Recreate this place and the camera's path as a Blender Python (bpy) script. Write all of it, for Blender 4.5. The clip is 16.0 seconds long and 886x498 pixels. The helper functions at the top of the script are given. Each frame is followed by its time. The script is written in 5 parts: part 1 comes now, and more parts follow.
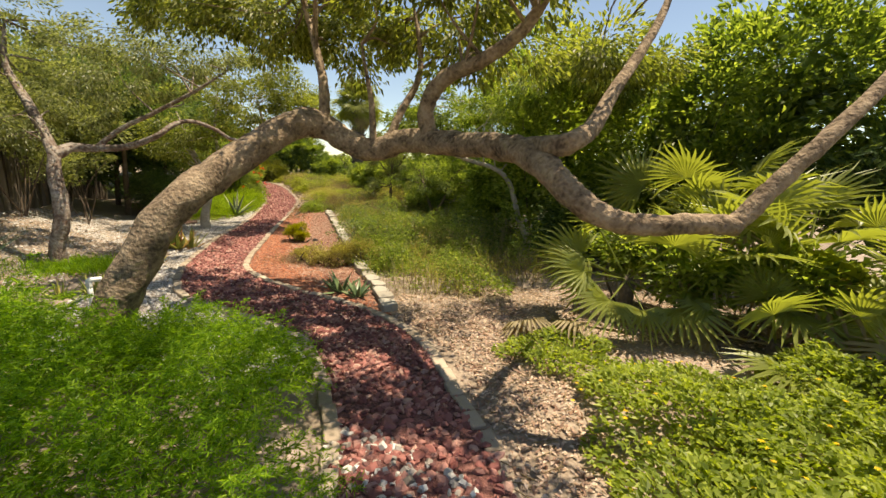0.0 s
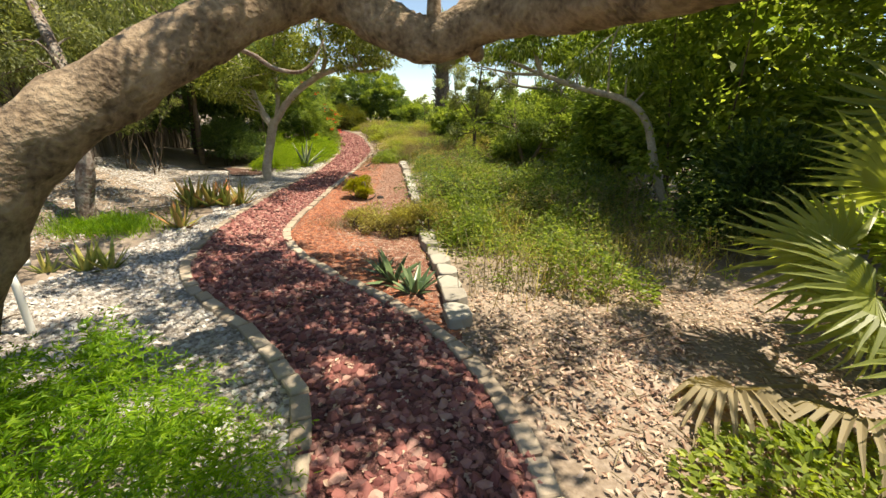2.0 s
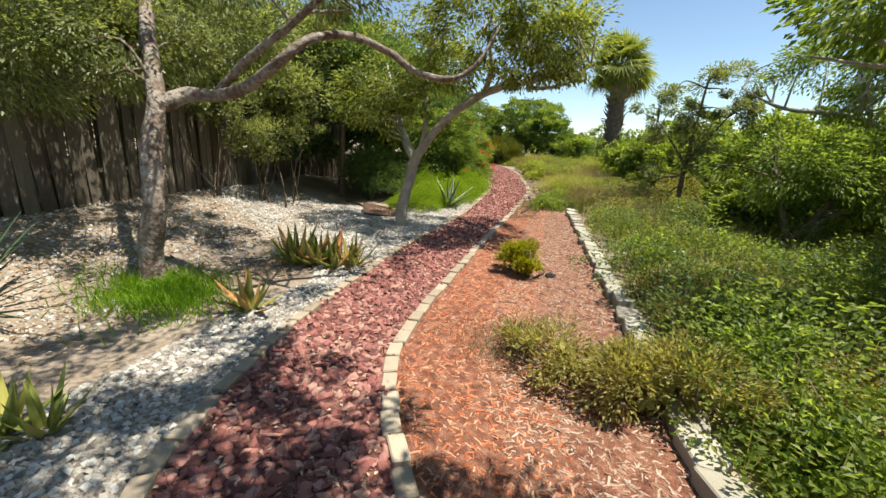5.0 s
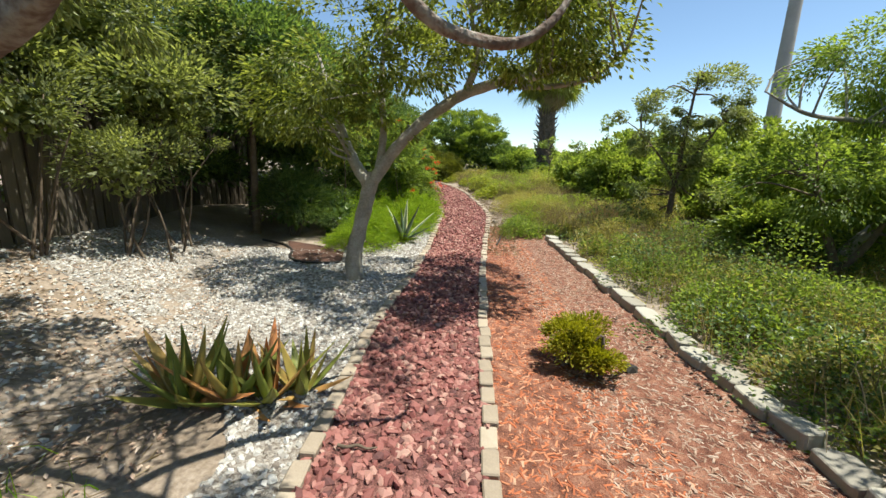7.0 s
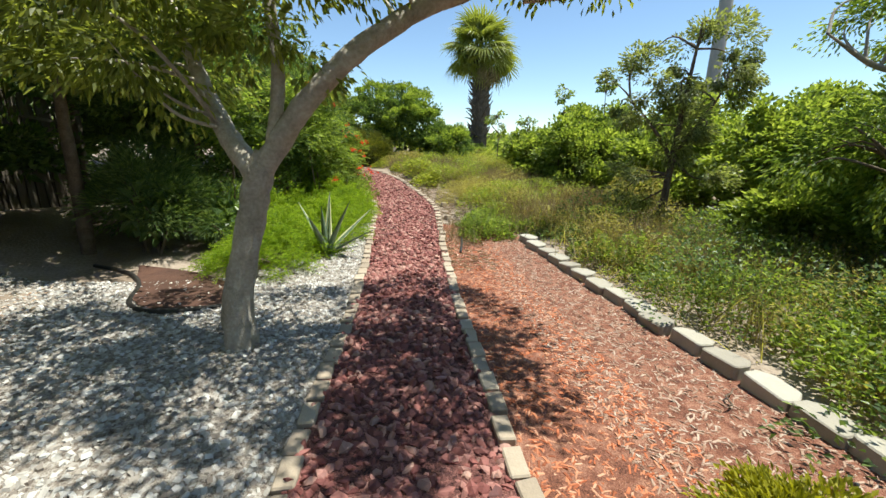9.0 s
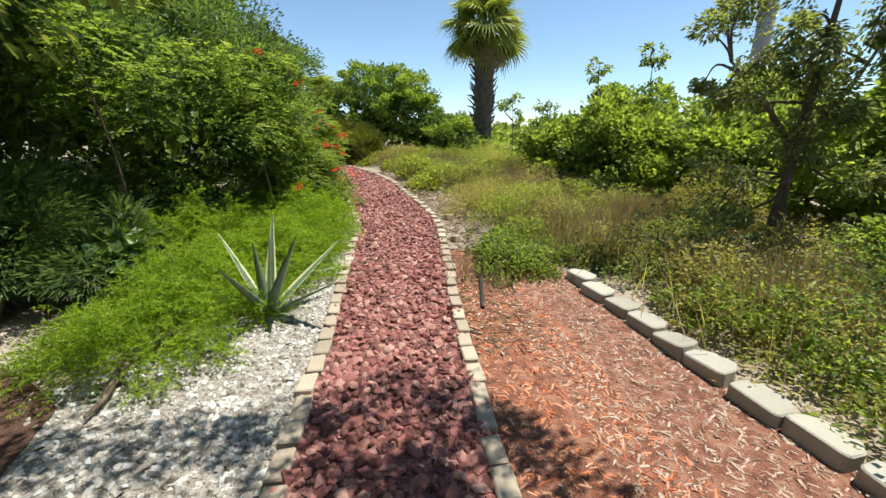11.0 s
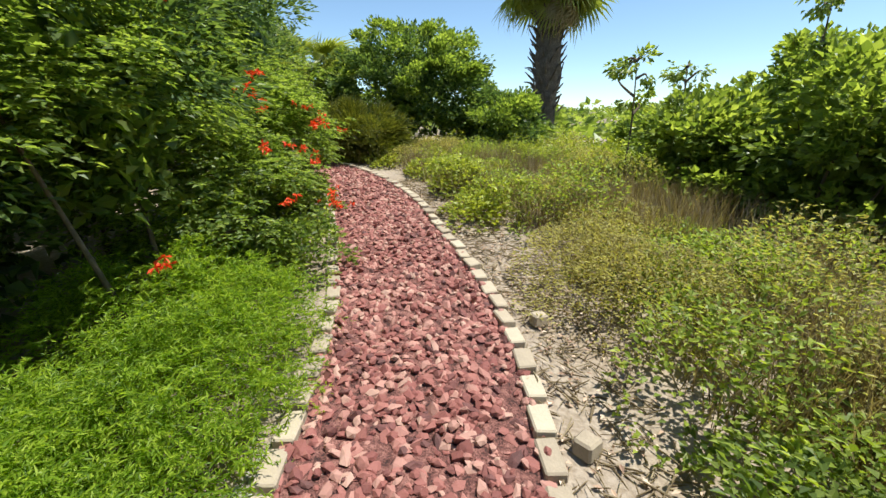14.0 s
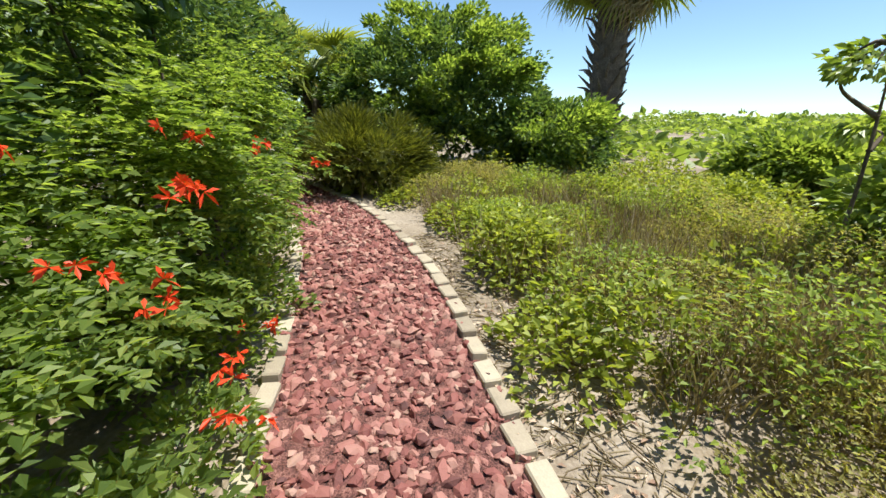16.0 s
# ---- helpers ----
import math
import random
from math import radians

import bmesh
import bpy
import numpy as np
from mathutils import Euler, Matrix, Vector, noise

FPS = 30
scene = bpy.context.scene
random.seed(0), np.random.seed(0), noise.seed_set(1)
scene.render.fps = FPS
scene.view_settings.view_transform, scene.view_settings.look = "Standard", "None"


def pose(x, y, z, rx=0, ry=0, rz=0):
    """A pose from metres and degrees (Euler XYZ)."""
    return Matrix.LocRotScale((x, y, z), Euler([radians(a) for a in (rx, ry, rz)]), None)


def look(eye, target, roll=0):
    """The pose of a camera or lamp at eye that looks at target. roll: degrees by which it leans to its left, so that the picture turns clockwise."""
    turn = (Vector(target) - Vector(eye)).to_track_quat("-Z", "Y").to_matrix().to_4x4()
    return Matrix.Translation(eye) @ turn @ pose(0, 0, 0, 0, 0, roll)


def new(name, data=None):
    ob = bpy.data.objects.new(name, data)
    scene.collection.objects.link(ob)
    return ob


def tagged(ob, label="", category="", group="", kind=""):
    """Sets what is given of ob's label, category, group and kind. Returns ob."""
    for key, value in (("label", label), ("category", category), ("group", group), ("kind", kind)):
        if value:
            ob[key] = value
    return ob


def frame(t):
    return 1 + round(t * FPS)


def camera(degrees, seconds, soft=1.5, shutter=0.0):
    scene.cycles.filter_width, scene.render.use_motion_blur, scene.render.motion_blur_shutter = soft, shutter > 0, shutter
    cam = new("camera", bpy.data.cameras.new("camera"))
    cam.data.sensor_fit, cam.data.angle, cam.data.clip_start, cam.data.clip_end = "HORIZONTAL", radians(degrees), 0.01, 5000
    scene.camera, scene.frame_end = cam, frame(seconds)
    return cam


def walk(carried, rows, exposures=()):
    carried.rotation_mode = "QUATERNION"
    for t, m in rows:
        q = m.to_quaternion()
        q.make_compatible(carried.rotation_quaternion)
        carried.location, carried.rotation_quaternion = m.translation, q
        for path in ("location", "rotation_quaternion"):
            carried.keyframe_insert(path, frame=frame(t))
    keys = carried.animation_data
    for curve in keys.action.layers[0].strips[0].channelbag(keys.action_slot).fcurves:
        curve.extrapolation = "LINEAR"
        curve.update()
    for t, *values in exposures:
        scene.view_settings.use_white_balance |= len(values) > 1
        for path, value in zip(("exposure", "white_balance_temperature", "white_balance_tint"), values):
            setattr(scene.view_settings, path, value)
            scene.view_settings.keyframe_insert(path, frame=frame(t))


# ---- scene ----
cam = camera(96.0, 16.0)
METRES, EYE, TILT, LEAN, TURN = 17.4, 1.5, 0.0, 0.0, 0.0
ROWS = [
    (0.0, 0.0, 0.0, 0.0, 0.38, -11.59, -1.85),
    (0.5, 0.001, 0.0253, -0.003, 4.92, -12.34, -2.16),
    (1.0, -0.0024, 0.0539, -0.0053, 7.77, -14.31, -1.88),
    (1.5, -0.004, 0.0821, -0.0109, 10.27, -18.4, -1.11),
    (2.0, -0.0115, 0.1118, -0.0129, 12.33, -18.61, -0.94),
    (2.5, -0.0182, 0.1396, -0.0164, 17.88, -18.16, -1.16),
    (3.0, -0.0283, 0.1646, -0.016, 24.56, -16.88, -1.7),
    (3.5, -0.0407, 0.1891, -0.0157, 29.4, -15.66, -1.99),
    (4.0, -0.0549, 0.2129, -0.0162, 32.87, -15.11, -2.26),
    (6.5, -0.1712, 0.318, -0.0108, 26.71, -13.07, -2.42),
    (7.0, -0.1949, 0.3406, -0.0111, 20.24, -12.66, -1.37),
    (7.5, -0.2109, 0.3666, -0.0127, 14.69, -12.83, -0.5),
    (8.0, -0.2274, 0.3934, -0.0153, 11.31, -13.51, -0.33),
    (8.5, -0.2392, 0.4231, -0.0172, 9.85, -14.32, -0.63),
    (9.0, -0.2504, 0.4539, -0.0186, 9.09, -14.54, -0.8),
    (11.5, -0.283, 0.6016, -0.0188, 8.75, -16.28, 0.29),
    (12.0, -0.2924, 0.6355, -0.0185, 9.64, -17.27, 0.95),
    (12.5, -0.2975, 0.6692, -0.0202, 9.81, -18.26, 1.92),
    (13.0, -0.3061, 0.7033, -0.0201, 10.96, -18.77, 1.58),
    (13.5, -0.3132, 0.7355, -0.0173, 12.4, -18.17, 0.63),
    (14.0, -0.3236, 0.7677, -0.0153, 13.81, -17.59, -0.03),
    (14.5, -0.3363, 0.8004, -0.011, 15.62, -17.49, -0.27),
    (15.0, -0.347, 0.8323, -0.0092, 17.21, -17.5, -0.5),
    (15.5, -0.3597, 0.8624, -0.0077, 18.37, -17.73, -0.8),
    (16.0, -0.3668, 0.8946, -0.0046, 17.23, -17.07, -1.11),
]
walk(cam, [(t, pose(0, 0, EYE, TILT, LEAN, TURN) @ pose(METRES * x, METRES * y, METRES * z, 90 + pitch, roll, yaw)) for t, x, y, z, yaw, pitch, roll in ROWS],
     [(0.0, 0.8, 8500, 10), (1.5, 0.85, 8200, 9), (2.5, 0.98, 7200, 6), (4.0, 0.88, 7000, 5), (6.3, 0.76, 6600, 3), (8.0, 0.72, 6400, 2), (9.2, 0.8, 6400, 2), (11.3, 0.74, 6400, 3), (16.0, 0.8, 6300, 1)])

# ---- world, sun, exposure ----
SUN = Vector((0.33, 0.10, 1.0)).normalized()
world = bpy.data.worlds.new("sky")
scene.world = world
world.use_nodes = True
wn = world.node_tree
sky = wn.nodes.new("ShaderNodeTexSky")
sky.sky_type = "NISHITA"
sky.sun_disc = False
sky.sun_elevation = math.asin(SUN.z)
sky.sun_rotation = math.atan2(SUN.x, SUN.y)
sky.altitude = 800
sky.air_density, sky.dust_density, sky.ozone_density = 0.95, 0.25, 1.6
wn.nodes["Background"].inputs[1].default_value = 0.11
wn.links.new(sky.outputs[0], wn.nodes["Background"].inputs[0])
lamp = bpy.data.lights.new("sun", "SUN")
lamp.energy, lamp.angle, lamp.color = 5.0, radians(0.6), (1.0, 0.95, 0.86)
sun_lamp = new("sun", lamp)
sun_lamp.matrix_world = look(SUN * 40, (0, 0, 0))

# ---- ground relief ----
GY = [-60, 0, 1.5, 4, 6, 8, 12, 13.5, 14.7, 15.7, 16.6, 17.4, 18.6, 22, 27, 40, 60, 90]
GZ = [0, 0, -.05, -.2, -.26, -.28, -.27, -.22, -.1, .0, .1, .2, .36, .6, .85, 1.5, 2.3, 1.5]
_gy = np.linspace(-60, 90, 3001)
_gz = np.convolve(np.pad(np.interp(_gy, GY, GZ), 20, mode="edge"), np.ones(41) / 41, "valid")


def wave(x, y, s, k=0.0):
    """Smooth wavy relief between -1 and 1."""
    return (np.sin(x * s + 1.3 * np.sin(y * s * 0.7 + k)) + np.sin(y * s * 1.13 + 1.7 * np.sin(x * s * 0.6 + 2.1 + k))) / 2


def ground_z(x, y):
    x, y = np.asarray(x, float), np.asarray(y, float)
    z = np.interp(y, _gy, _gz)
    rise = np.clip(np.interp(y, [7, 8.5, 10, 12], [-6.3, -7.2, -8.6, -9.6]) - x, 0, 2.1) * 0.26 * np.clip((15 - y) / 3, 0, 1) * np.clip((y - 1) / 3, 0, 1)
    far = np.clip((y - 26) / 25, 0, 1) + np.clip((np.abs(x + 4) - 18) / 25, 0, 1)
    return z + rise + 0.45 * wave(x, y, 0.16) * np.clip(far, 0, 1)


def gz(x, y):
    return float(ground_z(x, y))


# ---- mesh makers ----
def mesh_np(name, V, F, mats=(), smooth=False):
    """A mesh from an array of vertices and one array of equal faces."""
    me = bpy.data.meshes.new(name)
    V, F = np.asarray(V, np.float32), np.asarray(F, np.int32)
    n, k = F.shape
    me.vertices.add(len(V))
    me.vertices.foreach_set("co", V.ravel())
    me.loops.add(n * k)
    me.loops.foreach_set("vertex_index", F.ravel())
    me.polygons.add(n)
    me.polygons.foreach_set("loop_start", np.arange(0, n * k, k, dtype=np.int32))
    me.polygons.foreach_set("use_smooth", np.full(n, smooth))
    for m in mats:
        me.materials.append(m)
    me.update(calc_edges=True)
    return me


def part(name, me, parent=None, label="", m=None):
    ob = new(name, me)
    if parent is not None:
        ob.parent = parent
    if m is not None:
        ob.matrix_basis = m
    return tagged(ob, label) if label else ob


def thing(name, label, category, group="", kind="", at=None):
    ob = new(name)
    ob.empty_display_size = 0.2
    if at is not None:
        ob.matrix_basis = at
    return tagged(ob, label, category, group, kind)


def join(pieces):
    V, F, k = [], [], 0
    for v, f in pieces:
        V.append(v), F.append(np.asarray(f) + k)
        k += len(v)
    return np.concatenate(V), np.concatenate(F)


def spline(P, per=6):
    """Catmull-Rom through the points of any dimension."""
    P = np.asarray(P, float)
    Q = np.vstack([2 * P[0] - P[1], P, 2 * P[-1] - P[-2]])
    out = []
    for i in range(1, len(Q) - 2):
        a, b, c, d = Q[i - 1:i + 3]
        for t in np.arange(per) / per:
            out.append(0.5 * (2 * b + (c - a) * t + (2 * a - 5 * b + 4 * c - d) * t * t + (3 * b - a - 3 * c + d) * t ** 3))
    out.append(P[-1])
    return np.array(out)


def tube(P, R, sides=8, per=5, rough=0.0, rng=None):
    """A tapered tube through points P with radii R, as quads."""
    S = spline(np.column_stack([np.asarray(P, float), np.asarray(R, float)]), per)
    C, r = S[:, :3], np.maximum(S[:, 3], 0.0012)
    T = np.gradient(C, axis=0)
    T /= np.linalg.norm(T, axis=1)[:, None] + 1e-9
    u = np.cross(T[0], (0.31, 0.83, 0.46))
    U = []
    for t in T:
        u = u - t * (u @ t)
        u /= np.linalg.norm(u) + 1e-9
        U.append(u)
    U = np.array(U)
    W = np.cross(T, U)
    a = np.arange(sides) * 2 * np.pi / sides
    rr = np.repeat(r[:, None], sides, 1)
    if rough and rng is not None:
        rr = rr * (1 + rough * rng.normal(size=rr.shape) + rough * 1.5 * np.sin(a * 3 + rng.random() * 6)[None] * np.sin(np.arange(len(r)) * 0.9)[:, None])
    V = C[:, None] + rr[..., None] * (np.cos(a)[None, :, None] * U[:, None] + np.sin(a)[None, :, None] * W[:, None])
    n = len(C)
    i, j = np.meshgrid(np.arange(n - 1), np.arange(sides), indexing="ij")
    k = (j + 1) % sides
    F = np.stack([i * sides + j, i * sides + k, (i + 1) * sides + k, (i + 1) * sides + j], -1).reshape(-1, 4)
    V = np.vstack([V.reshape(-1, 3), C[-1], C[0]])
    e = np.arange(sides)
    top = np.stack([(n - 1) * sides + e, (n - 1) * sides + (e + 1) % sides, np.full(sides, n * sides), np.full(sides, n * sides)], -1)
    return V, np.vstack([F, top[:, [0, 1, 2, 3]]])


def unit(a):
    return a / (np.linalg.norm(a, axis=-1, keepdims=True) + 1e-9)


def leaves(rng, P, D, L, W, fold=0.25, up=0.6, flat=0.55):
    """Folded leaves of four corners at P, pointing along D; a low flat lays them level."""
    n = len(P)
    D = unit(unit(D) * (1, 1, flat))
    N = unit(rng.normal(size=(n, 3)) * (1 - up) + np.array((0, 0, 1.0)) * up)
    S = unit(np.cross(D, N))
    N = np.cross(S, D)
    L = (np.asarray(L) * rng.uniform(0.6, 1.25, n))[:, None]
    W = (np.asarray(W) * rng.uniform(0.7, 1.2, n))[:, None]
    m = P + D * L * rng.uniform(0.35, 0.55, (n, 1))
    V = np.stack([P, m + S * W / 2 + N * W * fold, P + D * L - N * L * 0.12, m - S * W / 2 + N * W * fold], 1).reshape(-1, 3)
    k = np.arange(n)[:, None] * 4
    F = np.stack([k + (0, 1, 2), k + (0, 2, 3)], 1).reshape(-1, 3)
    return V, F


def sprays(rng, P, D, length, L, W, pairs=4, up=0.75):
    """Compound leaves: paired leaflets along a drooping stalk, one at its tip."""
    n = len(P)
    D = unit(unit(D) * (1, 1, 0.5))
    S = unit(np.cross(D, (0.05, 0.02, 1.0)))
    ln = length * rng.uniform(0.7, 1.25, (n, 1))
    Q, E = [], []
    for i in range(pairs):
        f = (i + 0.7) / pairs
        o = P + D * ln * f - np.array((0, 0, 1.0)) * ln * 0.3 * f * f
        for k in (-1, 1):
            Q.append(o), E.append(D * 0.55 + S * k + rng.normal(size=(n, 3)) * 0.15)
    Q.append(P + D * ln - np.array((0, 0, 1.0)) * ln * 0.3), E.append(D - (0, 0, 0.4))
    return leaves(rng, np.concatenate(Q), np.concatenate(E), L, W, 0.2, up, 0.8)


def ball(rng, n):
    d = unit(rng.normal(size=(n, 3)))
    return d


def crown_points(rng, blobs, subs, spread, n, shell=0.55, hang=False):
    """Leaf places in clumps on uneven blobs (x, y, z, rx, ry, rz): places, outward ways and clump centres."""
    blobs = np.asarray(blobs, float)
    w = (blobs[:, 3] * blobs[:, 4] + blobs[:, 3] * blobs[:, 5] + blobs[:, 4] * blobs[:, 5])
    b = blobs[rng.choice(len(blobs), subs, p=w / w.sum())]
    d = ball(rng, subs)
    if not hang:
        d[:, 2] = np.where(d[:, 2] < -0.3, -d[:, 2] * 0.7, d[:, 2])
    c = b[:, :3] + d * b[:, 3:] * (shell + (1.08 - shell) * rng.random((subs, 1)) ** 0.6)
    size = spread * rng.uniform(0.55, 1.4, subs)
    i = rng.integers(0, subs, n)
    o = ball(rng, n) * rng.random((n, 1)) ** 0.45
    o[:, 2] *= 0.7
    return c[i] + o * size[i][:, None], o * 0.7 + d[i] * 0.5, c


def dome_points(rng, domes, n, floor=0.25):
    """Leaf places on low mounds (x, y, rx, ry, height) that lie on the ground."""
    domes = np.asarray(domes, float)
    w = domes[:, 2] * domes[:, 3]
    d = domes[rng.choice(len(domes), n, p=w / w.sum())]
    a, r = rng.random(n) * 2 * np.pi, np.sqrt(rng.random(n))
    r = r * (1 + 0.16 * np.sin(a * 3 + d[:, 0] * 5) + 0.1 * np.sin(a * 7 + d[:, 1] * 9))
    x, y = d[:, 0] + np.cos(a) * r * d[:, 2], d[:, 1] + np.sin(a) * r * d[:, 3]
    h = d[:, 4] * np.sqrt(np.clip(1.15 - r * r, 0.05, 1)) * (0.75 + 0.3 * wave(x, y, 5.0) + 0.25 * wave(x, y, 13.0, 1.0))
    z = ground_z(x, y) + np.maximum(h, 0.02) * (floor + (1 - floor) * rng.random(n) ** 0.5)
    return np.column_stack([x, y, z]), np.column_stack([np.cos(a) * r, np.sin(a) * r, np.full(n, 0.7)])


def blades(rng, B, D, L, W, sag=0.35):
    """Bent narrow blades rising from B along D: three triangles each."""
    n = len(B)
    D = unit(D)
    S = unit(np.cross(D, unit(rng.normal(size=(n, 3)))))
    L = (np.asarray(L) * rng.uniform(0.6, 1.3, n))[:, None]
    W = np.asarray(W) * np.ones((n, 1))
    m = B + D * L * 0.55
    out = D * (1, 1, 0)
    t = B + D * L + (out - np.array((0, 0, 0.5))) * L * sag
    V = np.stack([B - S * W / 2, B + S * W / 2, m - S * W * 0.4, m + S * W * 0.4, t], 1).reshape(-1, 3)
    k = np.arange(n)[:, None] * 5
    F = np.stack([k + (0, 1, 3), k + (0, 3, 2), k + (2, 3, 4)], 1).reshape(-1, 3)
    return V, F


def strip(A, B, n, m, lift=0.0):
    """A draped sheet between two border lines."""
    def even(C):
        C = spline(C, 8)
        s = np.r_[0, np.cumsum(np.linalg.norm(np.diff(C, axis=0), axis=1))]
        q = np.linspace(0, s[-1], n)
        return np.column_stack([np.interp(q, s, C[:, 0]), np.interp(q, s, C[:, 1])])
    a, b = even(A), even(B)
    t = np.linspace(0, 1, m)[None, :, None]
    G = a[:, None] * (1 - t) + b[:, None] * t
    return G, lift


def sheet_mesh(name, G, lift, mats):
    n, m = G.shape[:2]
    xy = G.reshape(-1, 2)
    V = np.column_stack([xy, ground_z(xy[:, 0], xy[:, 1]) + lift])
    i, j = np.meshgrid(np.arange(n - 1), np.arange(m - 1), indexing="ij")
    F = np.stack([i * m + j, i * m + j + 1, (i + 1) * m + j + 1, (i + 1) * m + j], -1).reshape(-1, 4)
    return mesh_np(name, V, F, mats, True)


def in_strip(rng, G, n):
    """Random places on a sheet, evenly by area."""
    a, b, c, d = G[:-1, :-1], G[1:, :-1], G[:-1, 1:], G[1:, 1:]
    u, v = b - a, c - a
    w = np.abs(u[..., 0] * v[..., 1] - u[..., 1] * v[..., 0]).ravel()
    k = rng.choice(len(w), n, p=w / w.sum())
    s, t = rng.random((n, 1)), rng.random((n, 1))
    A, B, C, D = (q.reshape(-1, 2)[k] for q in (a, b, c, d))
    return A * (1 - s) * (1 - t) + B * s * (1 - t) + C * (1 - s) * t + D * s * t


# a lump with eight corners and ten triangles
LUMP_V = np.array([(-1, -1, -1), (1, -1, -1), (1, 1, -1), (-1, 1, -1), (-.7, -.7, .8), (.7, -.75, .8), (.75, .7, .8), (-.7, .75, .8)], float) * 0.5
LUMP_F = np.array([(0, 1, 5), (0, 5, 4), (1, 2, 6), (1, 6, 5), (2, 3, 7), (2, 7, 6), (3, 0, 4), (3, 4, 7), (4, 5, 6), (4, 6, 7)])


_g = (1 + 5 ** 0.5) / 2
ROCK_V = np.array([(-1, _g, 0), (1, _g, 0), (-1, -_g, 0), (1, -_g, 0), (0, -1, _g), (0, 1, _g), (0, -1, -_g), (0, 1, -_g), (_g, 0, -1), (_g, 0, 1), (-_g, 0, -1), (-_g, 0, 1)], float) / 3.5
ROCK_F = np.array([(0, 11, 5), (0, 5, 1), (0, 1, 7), (0, 7, 10), (0, 10, 11), (1, 5, 9), (5, 11, 4), (11, 10, 2), (10, 7, 6), (7, 1, 8), (3, 9, 4), (3, 4, 2), (3, 2, 6), (3, 6, 8), (3, 8, 9), (4, 9, 5), (2, 4, 11), (6, 2, 10), (8, 6, 7), (9, 8, 1)])


def lumps(rng, xy, size, sink=0.3, tilt=0.5, rough=0.16, extra=0.0, round=False):
    """Uneven stones or chips of the given (x, y, z) sizes on the ground."""
    n = len(xy)
    s = np.asarray(size) * rng.uniform(0.55, 1.45, (n, 1)) * rng.uniform(0.8, 1.2, (n, 3))
    S, T = (ROCK_V, ROCK_F) if round else (LUMP_V, LUMP_F)
    V = S[None] * (1 + rough * rng.normal(size=(n, len(S), 3))) * s[:, None]
    a, b, c = rng.random(n) * 2 * np.pi, rng.normal(size=n) * tilt, rng.normal(size=n) * tilt
    x, y, z = V[..., 0], V[..., 1], V[..., 2]
    y, z = y * np.cos(b)[:, None] - z * np.sin(b)[:, None], y * np.sin(b)[:, None] + z * np.cos(b)[:, None]
    x, z = x * np.cos(c)[:, None] - z * np.sin(c)[:, None], x * np.sin(c)[:, None] + z * np.cos(c)[:, None]
    x, y = x * np.cos(a)[:, None] - y * np.sin(a)[:, None], x * np.sin(a)[:, None] + y * np.cos(a)[:, None]
    base = ground_z(xy[:, 0], xy[:, 1]) + s[:, 2] * (0.5 - sink) + extra * rng.random(n)
    V = np.stack([x + xy[:, :1], y + xy[:, 1:], z + base[:, None]], -1).reshape(-1, 3)
    F = (np.arange(n)[:, None, None] * len(S) + T[None]).reshape(-1, 3)
    return V, F


